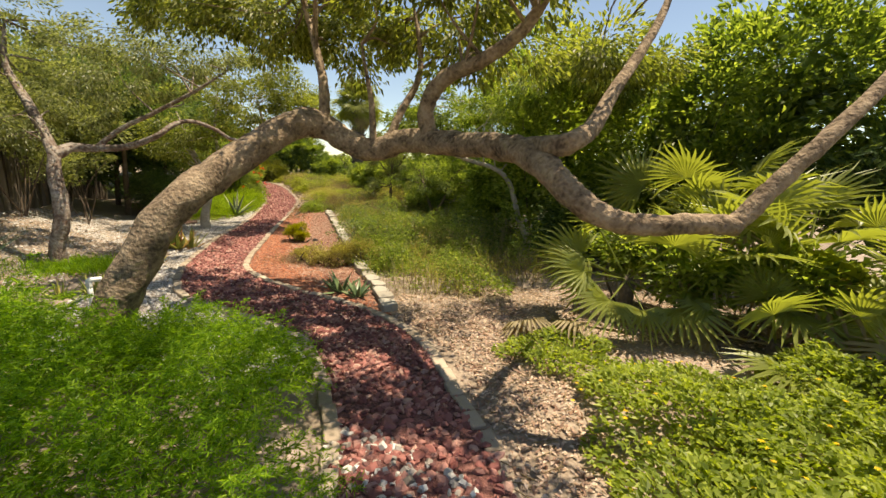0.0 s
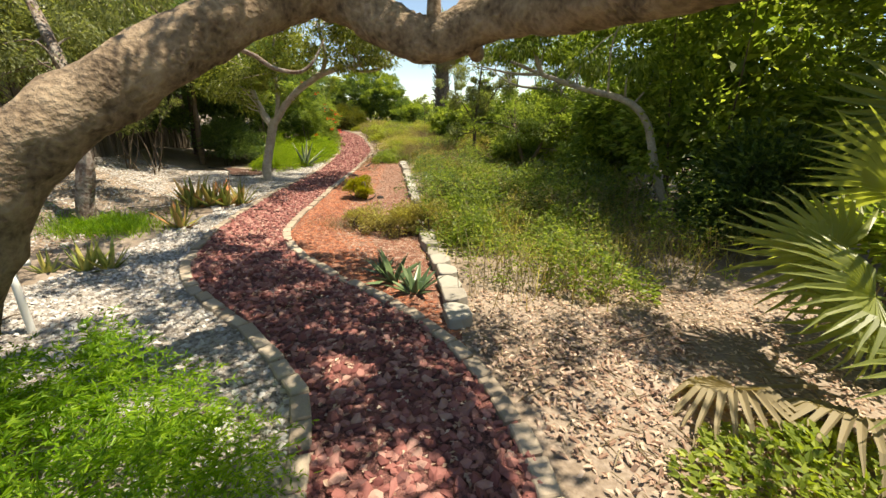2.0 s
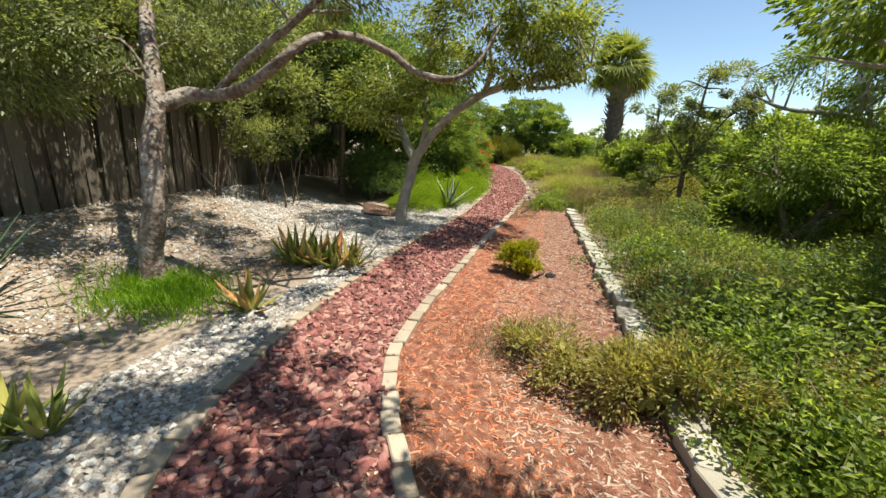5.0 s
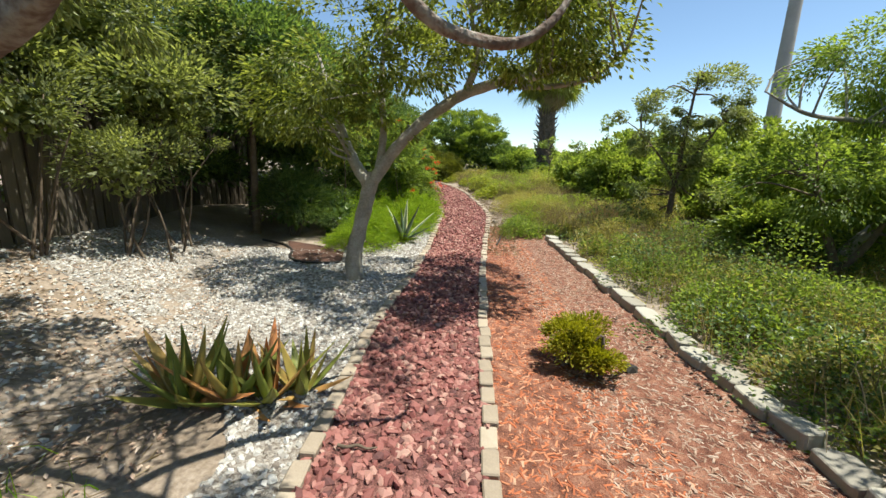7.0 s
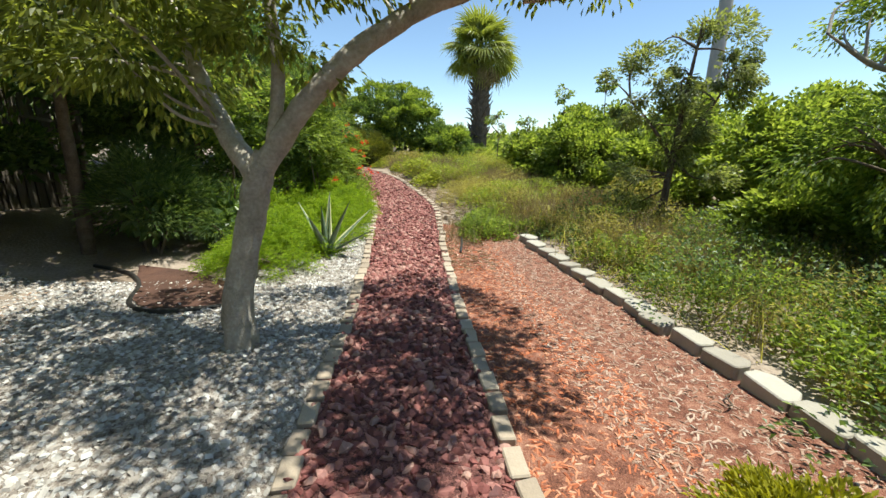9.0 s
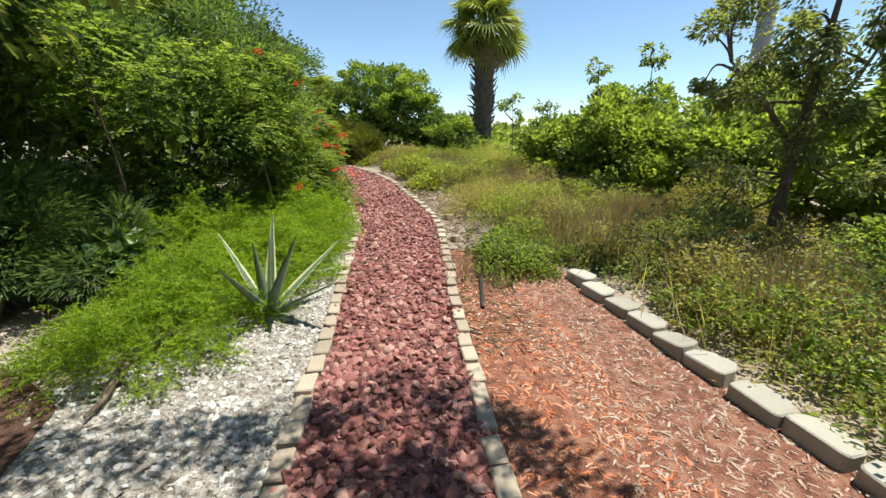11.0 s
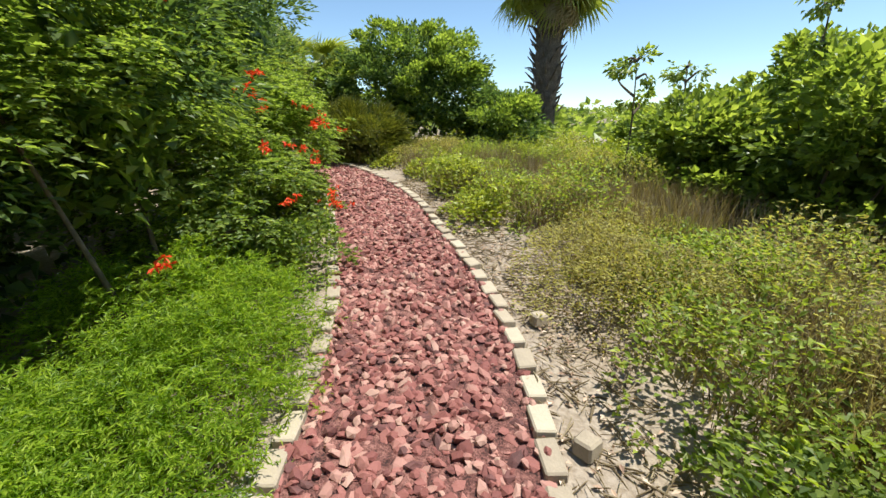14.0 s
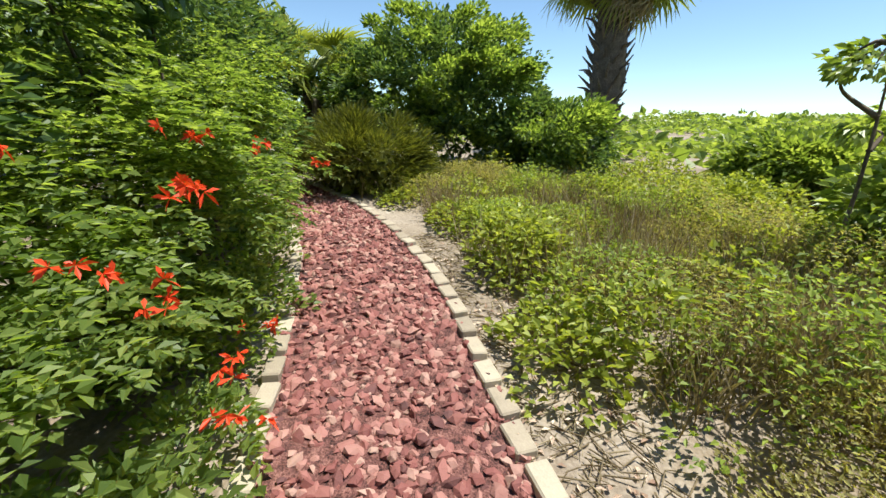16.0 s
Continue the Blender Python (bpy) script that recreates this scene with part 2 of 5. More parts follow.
# ---- materials ----
def material(name, ramp, rough=0.7, scale=8.0, fine=60.0, bump=0.3, dist=0.01, island=0.0, spec=0.3, translucent=0.0, obj_random=0.0, stretch=(1, 1, 1), metal=0.0):
    """Noise at two scales through a colour ramp, with bump; leaves let light through."""
    m = bpy.data.materials.new(name)
    m.use_nodes = True
    nt = m.node_tree
    N, Lk = nt.nodes, nt.links.new
    bs = N["Principled BSDF"]
    bs.inputs["Roughness"].default_value = rough
    bs.inputs["Specular IOR Level"].default_value = spec
    bs.inputs["Metallic"].default_value = metal
    co = N.new("ShaderNodeTexCoord")
    mp = N.new("ShaderNodeMapping")
    mp.inputs["Scale"].default_value = stretch
    Lk(co.outputs["Object"], mp.inputs[0])
    n1, n2 = N.new("ShaderNodeTexNoise"), N.new("ShaderNodeTexNoise")
    n1.inputs["Scale"].default_value, n2.inputs["Scale"].default_value = scale, fine
    n1.inputs["Detail"].default_value = n2.inputs["Detail"].default_value = 4
    for n in (n1, n2):
        Lk(mp.outputs[0], n.inputs["Vector"])
    mix = N.new("ShaderNodeMath")
    mix.operation = "MULTIPLY_ADD"
    mix.inputs[1].default_value = 0.45
    Lk(n2.outputs[0], mix.inputs[0])
    half = N.new("ShaderNodeMath")
    half.operation = "MULTIPLY"
    half.inputs[1].default_value = 0.55
    Lk(n1.outputs[0], half.inputs[0])
    Lk(half.outputs[0], mix.inputs[2])
    value = mix.outputs[0]
    if island or obj_random:
        src = N.new("ShaderNodeNewGeometry").outputs["Random Per Island"] if island else N.new("ShaderNodeObjectInfo").outputs["Random"]
        k = island or obj_random
        a = N.new("ShaderNodeMath")
        a.operation = "MULTIPLY_ADD"
        a.inputs[1].default_value = 1 - k
        b = N.new("ShaderNodeMath")
        b.operation = "MULTIPLY"
        b.inputs[1].default_value = k
        Lk(src, b.inputs[0])
        Lk(value, a.inputs[0])
        Lk(b.outputs[0], a.inputs[2])
        value = a.outputs[0]
    cr = N.new("ShaderNodeValToRGB")
    while len(cr.color_ramp.elements) < len(ramp):
        cr.color_ramp.elements.new(0.5)
    for e, (p, c) in zip(cr.color_ramp.elements, ramp):
        e.position, e.color = p, (*c, 1)
    Lk(value, cr.inputs[0])
    Lk(cr.outputs[0], bs.inputs["Base Color"])
    if bump:
        bp = N.new("ShaderNodeBump")
        bp.inputs["Strength"].default_value, bp.inputs["Distance"].default_value = bump, dist
        Lk(mix.outputs[0], bp.inputs["Height"])
        Lk(bp.outputs[0], bs.inputs["Normal"])
    if translucent:
        tr = N.new("ShaderNodeBsdfTranslucent")
        warm = N.new("ShaderNodeMixRGB")
        warm.blend_type = "MULTIPLY"
        warm.inputs[0].default_value = 1.0
        warm.inputs[2].default_value = (1.25, 1.22, 0.5, 1)
        Lk(cr.outputs[0], warm.inputs[1])
        Lk(warm.outputs[0], tr.inputs[0])
        ms = N.new("ShaderNodeMixShader")
        ms.inputs[0].default_value = translucent
        Lk(bs.outputs[0], ms.inputs[1])
        Lk(tr.outputs[0], ms.inputs[2])
        Lk(ms.outputs[0], N["Material Output"].inputs[0])
    return m


def leafy(name, dark, mid, light, rough=0.42, translucent=0.4, spec=0.5):
    return material(name, [(0.22, dark), (0.5, mid), (0.78, light)], rough, 1.1, 4.5, 0, 0, 0.5, spec, translucent + 0.1)


M_SOIL = material("leaf_litter", [(0.25, (0.107, 0.0781, 0.0586)), (0.45, (0.224, 0.171, 0.127)), (0.6, (0.332, 0.268, 0.215)), (0.75, (0.449, 0.39, 0.332))], 0.9, 1.3, 35, 0.9, 0.03)
M_SHELL_BASE = material("shell_sand", [(0.36, (.10, .075, .06)), (0.47, (.26, .22, .185)), (0.6, (.42, .385, .345))], 0.9, 38, 120, 1.0, 0.03)
M_SHELL = material("shell_gravel", [(0.1, (0.163, 0.133, 0.111)), (0.3, (0.326, 0.292, 0.257)), (0.65, (0.463, 0.438, 0.407)), (0.95, (0.583, 0.567, 0.549))], 0.75, 30, 200, 0.3, 0.004, 0.8)
M_ROCK_BASE = material("red_grit", [(0.38, (.035, .017, .016)), (0.5, (.15, .06, .052)), (0.62, (.28, .13, .11))], 0.9, 22, 110, 1.0, 0.03)
M_ROCK = material("red_lava_rock", [(0.05, (0.08, 0.044, 0.044)), (0.25, (0.2, 0.068, 0.06)), (0.55, (0.288, 0.116, 0.1)), (0.8, (0.368, 0.192, 0.16)), (1.0, (0.44, 0.304, 0.24))], 0.8, 30, 160, 0.6, 0.006, 0.8)
M_ROCK_ONE = material("red_lava_rock_single", [(0.05, (0.074, 0.0407, 0.0407)), (0.25, (0.185, 0.0629, 0.0555)), (0.55, (0.266, 0.107, 0.0925)), (0.8, (0.34, 0.178, 0.148)), (1.0, (0.407, 0.281, 0.222))], 0.8, 30, 160, 0.6, 0.006, 0, 0.3, 0, 0.8)
M_MULCH_BASE = material("mulch_bed", [(0.36, (0.0726, 0.029, 0.0199)), (0.5, (0.218, 0.0865, 0.0544)), (0.64, (0.363, 0.19, 0.128))], 0.9, 12, 140, 1.0, 0.03)
M_MULCH = material("mulch_chips", [(0.05, (0.17, 0.05, 0.024)), (0.35, (0.41, 0.122, 0.053)), (0.65, (0.47, 0.19, 0.10)), (1.0, (0.50, 0.33, 0.23))], 0.85, 20, 120, 0.3, 0.004, 0.8)
M_MULCH_PALE = material("faded_chips", [(0.05, (0.133, 0.0702, 0.0507)), (0.35, (0.281, 0.172, 0.121)), (0.65, (0.374, 0.257, 0.195)), (1.0, (0.468, 0.382, 0.312))], 0.85, 20, 120, 0.3, 0.004, 0.8)
M_LITTER = material("dry_leaves", [(0.05, (0.24, 0.144, 0.102)), (0.4, (0.432, 0.294, 0.216)), (0.7, (0.576, 0.432, 0.336)), (1.0, (0.696, 0.588, 0.492))], 0.8, 10, 60, 0.2, 0.003, 0.8, 0.3, 0.1)
M_BRICK = material("edging_brick", [(0.2, (0.215, 0.171, 0.129)), (0.5, (0.349, 0.283, 0.216)), (0.8, (0.472, 0.4, 0.312))], 0.85, 14, 120, 0.5, 0.006, 0, 0.2, 0, 0.35)
M_BLOCK = material("wall_block", [(0.2, (0.232, 0.204, 0.169)), (0.5, (0.338, 0.31, 0.26)), (0.8, (0.422, 0.394, 0.345))], 0.85, 9, 110, 0.6, 0.008, 0, 0.2, 0, 0.35)
M_OAK = material("oak_bark", [(0.34, (0.062, 0.042, 0.028)), (0.45, (0.18, 0.128, 0.085)), (0.57, (0.30, 0.222, 0.15)), (0.72, (0.38, 0.30, 0.21)), (0.85, (0.34, 0.33, 0.20))], 0.9, 7, 34, 0.9, 0.05)
M_BARK_RED = material("flaky_bark", [(0.3, (0.08, 0.048, 0.04)), (0.45, (0.16, 0.112, 0.088)), (0.55, (0.272, 0.232, 0.2)), (0.75, (0.384, 0.36, 0.328))], 0.9, 6, 26, 1.0, 0.05)
M_BARK_GREY = material("grey_bark", [(0.25, (0.192, 0.167, 0.134)), (0.5, (0.346, 0.306, 0.256)), (0.75, (0.51, 0.473, 0.408))], 0.85, 8, 45, 0.8, 0.02)
M_TWIG = material("twig_bark", [(0.3, (.07, .05, .035)), (0.7, (.20, .15, .11))], 0.9, 12, 50, 0.5, 0.01)
M_FENCE = material("fence_wood", [(0.2, (0.0595, 0.0467, 0.0357)), (0.5, (0.119, 0.0978, 0.0765)), (0.8, (0.187, 0.162, 0.132))], 0.85, 5, 30, 0.5, 0.01, 0, 0.2, 0, 0.4, (5.1, 5.1, 0.595))
M_LEAF_OAK = leafy("oak_leaves", (0.084, 0.105, 0.028), (0.196, 0.231, 0.0629), (0.364, 0.392, 0.125), 0.42, 0.55)
M_LEAF_GREY = leafy("grey_green_leaves", (0.105, 0.125, 0.0591), (0.216, 0.25, 0.112), (0.38, 0.408, 0.21), 0.42, 0.5)
M_LEAF_DARK = leafy("dark_leaves", (0.0525, 0.09, 0.0375), (0.12, 0.188, 0.0675), (0.255, 0.33, 0.112), 0.4, 0.42)
M_LEAF_BRIGHT = leafy("bright_leaves", (0.0862, 0.138, 0.0287), (0.196, 0.27, 0.0633), (0.368, 0.437, 0.127), 0.45, 0.58)
M_LEAF_SEAGRAPE = leafy("broad_leaves", (0.102, 0.156, 0.0336), (0.234, 0.3, 0.072), (0.42, 0.48, 0.144), 0.4, 0.48)
M_LEAF_FERN = leafy("fern_green", (.10, .18, .015), (.26, .38, .03), (.46, .56, .07), 0.5, 0.5)
M_LEAF_ASPARAGUS = leafy("asparagus_green", (0.072, 0.168, 0.012), (0.204, 0.372, 0.024), (0.408, 0.576, 0.054), 0.5, 0.5)
M_LEAF_SCRUB = leafy("scrub_leaves", (0.196, 0.149, 0.0747), (0.345, 0.316, 0.109), (0.552, 0.506, 0.218), 0.6, 0.45)
M_LEAF_BROWN = leafy("dry_stems", (.14, .10, .06), (.26, .20, .13), (.40, .33, .23), 0.8, 0.25, 0.15)
M_LEAF_YELLOW = leafy("yellow_green_leaves", (0.15, 0.188, 0.0276), (0.314, 0.352, 0.0564), (0.502, 0.526, 0.113), 0.5, 0.42)
M_LEAF_BRONZE = leafy("bronze_leaves", (0.078, 0.091, 0.0195), (0.156, 0.169, 0.0325), (0.26, 0.26, 0.052), 0.6, 0.4)
M_LEAF_GROUND = leafy("ground_cover_leaves", (.12, .17, .025), (.26, .33, .05), (.44, .50, .10), 0.5, 0.45)
M_STRAP = material("strap_leaf", [(0.3, (.02, .04, .02)), (0.7, (.06, .10, .045))], 0.5, 3, 25, 0.1, 0.003, 0, 0.3)
M_FROND = leafy("palm_frond", (0.144, 0.18, 0.048), (0.3, 0.336, 0.09), (0.504, 0.516, 0.168), 0.4, 0.42, 0.5)
M_FROND_DRY = leafy("dry_frond", (.20, .15, .08), (.34, .28, .16), (.46, .41, .27), 0.7, 0.2)
M_LEAF_GOLD = leafy("golden_green_leaves", (.15, .16, .012), (.30, .29, .02), (.46, .43, .04), 0.5, 0.4)
M_ALOE = material("aloe_leaf", [(0.2, (0.166, 0.21, 0.045)), (0.45, (0.33, 0.33, 0.075)), (0.65, (0.51, 0.3, 0.105)), (0.85, (0.63, 0.226, 0.09))], 0.45, 3, 20, 0.1, 0.004, 0, 0.4, 0.15, 0.6)
M_ALOE_YELLOW = material("pale_aloe_leaf", [(0.2, (0.185, 0.231, 0.0539)), (0.5, (0.37, 0.385, 0.0924)), (0.8, (0.554, 0.477, 0.139))], 0.45, 4, 20, 0.1, 0.004, 0, 0.4, 0.1, 0.6)
M_AGAVE = material("agave_leaf", [(0.3, (.07, .11, .07)), (0.6, (.13, .18, .11)), (0.8, (.20, .25, .16))], 0.4, 3, 25, 0.1, 0.003, 0, 0.5)
M_AGAVE_EDGE = material("agave_margin", [(0.3, (.50, .47, .22)), (0.7, (.62, .60, .36))], 0.4, 5, 25, 0.1, 0.003, 0, 0.5)
M_AGAVE_GREEN = material("green_agave_leaf", [(0.3, (.05, .085, .035)), (0.6, (.10, .15, .06)), (0.8, (.17, .22, .10))], 0.35, 3, 25, 0.1, 0.003, 0, 0.5, 0, 0.4)
M_FLOWER_RED = material("orange_red_petals", [(0.2, (.62, .04, .012)), (0.8, (.85, .10, .03))], 0.5, 6, 40, 0, 0, 0.8, 0.3, 0.3)
M_FLOWER_YELLOW = material("yellow_petals", [(0.2, (.72, .46, .02)), (0.8, (.85, .62, .05))], 0.5, 6, 40, 0, 0, 0.8, 0.3, 0.3)
M_PALM = material("palm_trunk", [(0.25, (.05, .04, .03)), (0.5, (.12, .095, .07)), (0.75, (.22, .18, .14))], 0.95, 6, 30, 1.0, 0.04)
M_POLE = material("weathered_pole", [(0.2, (0.272, 0.255, 0.238)), (0.8, (0.408, 0.391, 0.365))], 0.85, 3, 40, 0.4, 0.01)
M_WIRE = material("black_cable", [(0.2, (.02, .02, .02)), (0.8, (.04, .04, .04))], 0.6, 5, 30, 0)
M_PVC = material("white_pvc", [(0.2, (.72, .72, .70)), (0.8, (.82, .82, .80))], 0.35, 5, 40, 0.05, 0.002)
M_RUBBER = material("black_edging", [(0.2, (.015, .014, .013)), (0.8, (.05, .045, .04))], 0.5, 6, 40, 0.2, 0.004)
M_DARKMULCH = material("dark_mulch", [(0.2, (.03, .018, .014)), (0.6, (.10, .05, .035)), (0.9, (.17, .09, .06))], 0.9, 5, 60, 0.9, 0.02)

# ---- plan: border lines ----
WEST = [(-0.30, -1.5), (-0.40, 0.4), (-0.53, 1.7), (-0.72, 2.35), (-0.95, 2.9), (-1.24, 3.42), (-1.55, 3.71), (-1.98, 4.02), (-2.45, 4.28), (-2.9, 4.54), (-3.32, 4.86), (-3.65, 5.25), (-3.95, 5.75), (-4.3, 6.4), (-4.62, 7.25),
        (-4.86, 8.0), (-5.12, 8.75), (-5.36, 9.65), (-5.66, 11.0), (-6.03, 12.4), (-6.35, 13.5), (-6.72, 14.85), (-7.02, 15.7), (-7.5, 16.6), (-7.95, 17.4), (-8.6, 18.4), (-9.5, 19.4), (-10.9, 20.5), (-12.6, 21.5)]
EAST = [(0.62, -1.5), (0.52, 0.4), (0.36, 1.8), (0.10, 2.72), (-0.06, 3.28), (-0.22, 3.66), (-0.5, 4.1), (-0.98, 4.58), (-1.55, 4.99), (-2.05, 5.28), (-2.55, 5.66), (-3.0, 6.08), (-3.36, 6.62), (-3.62, 7.3), (-3.82, 8.0),
        (-4.08, 8.9), (-4.33, 9.8), (-4.62, 10.9), (-4.97, 12.3), (-5.2, 13.3), (-5.46, 14.5), (-5.72, 15.5), (-6.12, 16.4), (-6.62, 17.25), (-7.2, 18.2), (-7.9, 19.05), (-8.9, 20.0), (-10.4, 21.05), (-12.2, 22.2)]
WALL = [(-0.60, 4.5), (-0.72, 4.9), (-0.90, 5.45), (-1.13, 5.98), (-1.42, 6.7), (-1.80, 7.78), (-2.10, 8.68), (-2.44, 9.53), (-2.76, 10.43), (-3.14, 11.53), (-3.52, 12.5), (-3.84, 13.35), (-4.07, 13.85), (-4.19, 14.12)]

# ---- ground ----
def axis(lo, hi, step, ends):
    a = [np.arange(lo, hi + step / 2, step)]
    left, right, k = [], [], step
    while (left[-1] if left else lo) > ends[0]:
        k *= 1.25
        left.append((left[-1] if left else lo) - k)
        right.append((right[-1] if right else hi) + k)
    return np.concatenate([left[::-1], a[0], right])


ax, ay = axis(-16, 8, 0.3, (-1500, 0)), axis(-5, 32, 0.3, (-1500, 0))
GX, GYY = np.meshgrid(ax, ay, indexing="ij")
part_ground = part("ground", sheet_mesh("ground", np.stack([GX, GYY], -1), 0.0, [M_SOIL]))
tagged(part_ground, "sandy garden soil strewn with brown leaf litter", "ground", kind="structure")

PATH_G, _ = strip(WEST, EAST, 160, 8)
path_ob = tagged(part("path", sheet_mesh("path", PATH_G, 0.012, [M_ROCK_BASE])), "winding garden path of crushed red lava rock", "path", kind="structure")
SHELL_L = [(-1.9, 2.6), (-3.6, 3.2), (-4.2, 3.6), (-4.4, 4.35), (-4.6, 5.4), (-4.95, 6.4), (-5.2, 7.5), (-6.6, 8.2), (-9.4, 8.4), (-10.3, 9.4), (-9.6, 11.0), (-7.8, 11.2), (-7.0, 12.2), (-6.75, 13.2), (-6.7, 14.2)]
SHELL_R = WEST[4:22]
SHELL_G, _ = strip(SHELL_L, SHELL_R, 120, 14)
tagged(part("gravel_bed", sheet_mesh("gravel_bed", SHELL_G, 0.008, [M_SHELL_BASE])), "pale crushed shell gravel bed beside the path", "gravel bed", kind="structure")
BED_G, _ = strip(EAST[6:21], WALL + [(-4.2, 14.3)], 90, 10)
tagged(part("mulch_bed", sheet_mesh("mulch_bed", BED_G, 0.008, [M_MULCH_BASE])), "garden bed of faded red wood chip mulch", "mulch bed", kind="structure")

R = np.random.default_rng


# ---- trees ----
def tree(name, label, stems, blobs, n, L, W, bark, leaf, seed, subs=120, spread=0.35, twigs=40, sides=10, shell=0.5, per=6, rough=0.05):
    """stems: list of (points, radii), the first is the trunk. Twigs join the limbs to the leaf clumps."""
    rng = R(seed)
    t = thing(name, label, "tree")
    nodes = []
    for k, (P, r) in enumerate(stems):
        v, f = tube(P, r, sides if k == 0 else max(6, sides - 4), per, rough, rng)
        part("trunk" if k == 0 else "limb", mesh_np("trunk" if k == 0 else "limb", v, f, [bark], True), t)
        s = spline(np.asarray(P, float), 4)
        nodes.append(s[len(s) // 3:] if k == 0 else s)
    nodes = np.concatenate(nodes)
    P, D, C = crown_points(rng, blobs, subs, spread, n, shell, True)
    D = D - (0, 0, 0.25)
    part("crown", mesh_np("crown", *leaves(rng, P, D, L, W, flat=1.0), [leaf]), t)
    for c in C[rng.permutation(len(C))[:twigs]]:
        o = nodes[np.argmin(np.linalg.norm(nodes - c, axis=1) + rng.random(len(nodes)) * 0.5)]
        if np.linalg.norm(c - o) > 1.3:
            continue
        mid = (o + c) / 2 + rng.normal(size=3) * 0.12 * np.linalg.norm(c - o) + (0, 0, 0.05)
        part("twig", mesh_np("twig", *tube([o, mid, c], [0.018, 0.011, 0.003], 5, 4), [bark], True), t)
    return t


OAK_TRUNK = [(-2.72, 2.78, -0.25), (-2.62, 2.85, 0.1), (-2.45, 2.98, 0.55), (-2.22, 3.15, 1.05), (-2.0, 3.4, 1.33), (-1.75, 3.75, 1.62), (-1.5, 4.15, 1.88), (-1.27, 4.3, 1.87), (-1.0, 4.25, 1.72), (-0.75, 4.25, 1.65),
             (-0.45, 4.2, 1.75), (-0.16, 4.0, 1.74), (0.16, 3.6, 1.70), (0.46, 3.1, 1.66), (0.63, 2.68, 1.54), (0.76, 2.40, 1.36), (0.95, 2.28, 1.24), (1.15, 2.22, 1.22), (1.40, 2.20, 1.24), (1.62, 2.20, 1.235)]
OAK_R = [0.19, 0.16, 0.145, 0.14, 0.138, 0.135, 0.14, 0.13, 0.12, 0.115, 0.115, 0.115, 0.105, 0.10, 0.09, 0.08, 0.068, 0.06, 0.058, 0.055]
tree("oak_tree", "low arching oak with a crooked brown trunk over the path", [
    (OAK_TRUNK, OAK_R),
    ([(1.58, 2.2, 1.225), (1.66, 2.2, 1.30), (1.82, 2.2, 1.50), (2.0, 2.2, 1.70), (2.4, 2.3, 2.1), (2.7, 2.4, 2.6)], [0.052, 0.052, 0.048, 0.045, 0.035, 0.015]),
    ([(0.50, 3.2, 1.65), (0.72, 2.6, 1.66), (0.95, 2.75, 1.78), (1.25, 3.2, 2.1), (1.7, 3.6, 2.7), (2.0, 3.9, 3.3)], [0.085, 0.07, 0.06, 0.05, 0.035, 0.015]),
    ([(-0.16, 4.0, 1.74), (-0.2, 3.95, 2.05), (-0.02, 3.85, 2.3), (0.3, 3.7, 2.42), (0.62, 3.55, 2.65), (0.9, 3.5, 3.1)], [0.085, 0.075, 0.07, 0.06, 0.05, 0.02]),
    ([(-1.27, 4.3, 1.9), (-1.3, 4.4, 2.3), (-1.45, 4.6, 2.8), (-1.7, 4.8, 3.5)], [0.06, 0.05, 0.035, 0.015]),
    ([(-0.6, 4.2, 1.72), (-0.5, 4.3, 2.0), (-0.3, 4.5, 2.5), (-0.4, 4.6, 3.2)], [0.045, 0.04, 0.03, 0.012]),
    ([(-0.75, 4.2, 1.68), (-0.78, 4.3, 2.1), (-0.9, 4.4, 2.7)], [0.04, 0.03, 0.012]),
    ([(-0.62, 4.55, 1.72), (-0.6, 4.70, 1.66), (-0.59, 4.75, 1.63)], [0.065, 0.052, 0.042]),
# High blobs here are out of view, placed by the sun to shade the path.
], [(1.0, 2.2, 3.3, 0.7, 1.1, 0.35), (0.9, 1.2, 3.5, 0.7, 0.9, 0.3), (0.45, 3.4, 3.2, 0.75, 0.8, 0.4), (-0.2, 4.5, 3.1, 0.95, 0.8, 0.5), (-1.2, 5.4, 3.1, 1.0, 0.8, 0.6), (-2.2, 5.5, 3.3, 1.1, 0.9, 0.5), (-1.6, 3.4, 3.7, 1.0, 1.2, 0.45), (-3.2, 5.6, 3.6, 1.0, 1.0, 0.5), (-0.4, 2.2, 3.6, 0.9, 1.0, 0.4),
    # The last blob, past the limbs, is added to shade the thicket floor.
    (0.35, 4.5, 2.72, 0.85, 0.5, 0.3), (1.7, 5.0, 2.85, 0.5, 0.4, 0.3), (2.6, 7.0, 3.2, 1.2, 0.8, 0.5)],
    48000, 0.078, 0.038, M_OAK, M_LEAF_OAK, 3, 300, 0.27, 90, 18, 0.3, 8, 0.045)

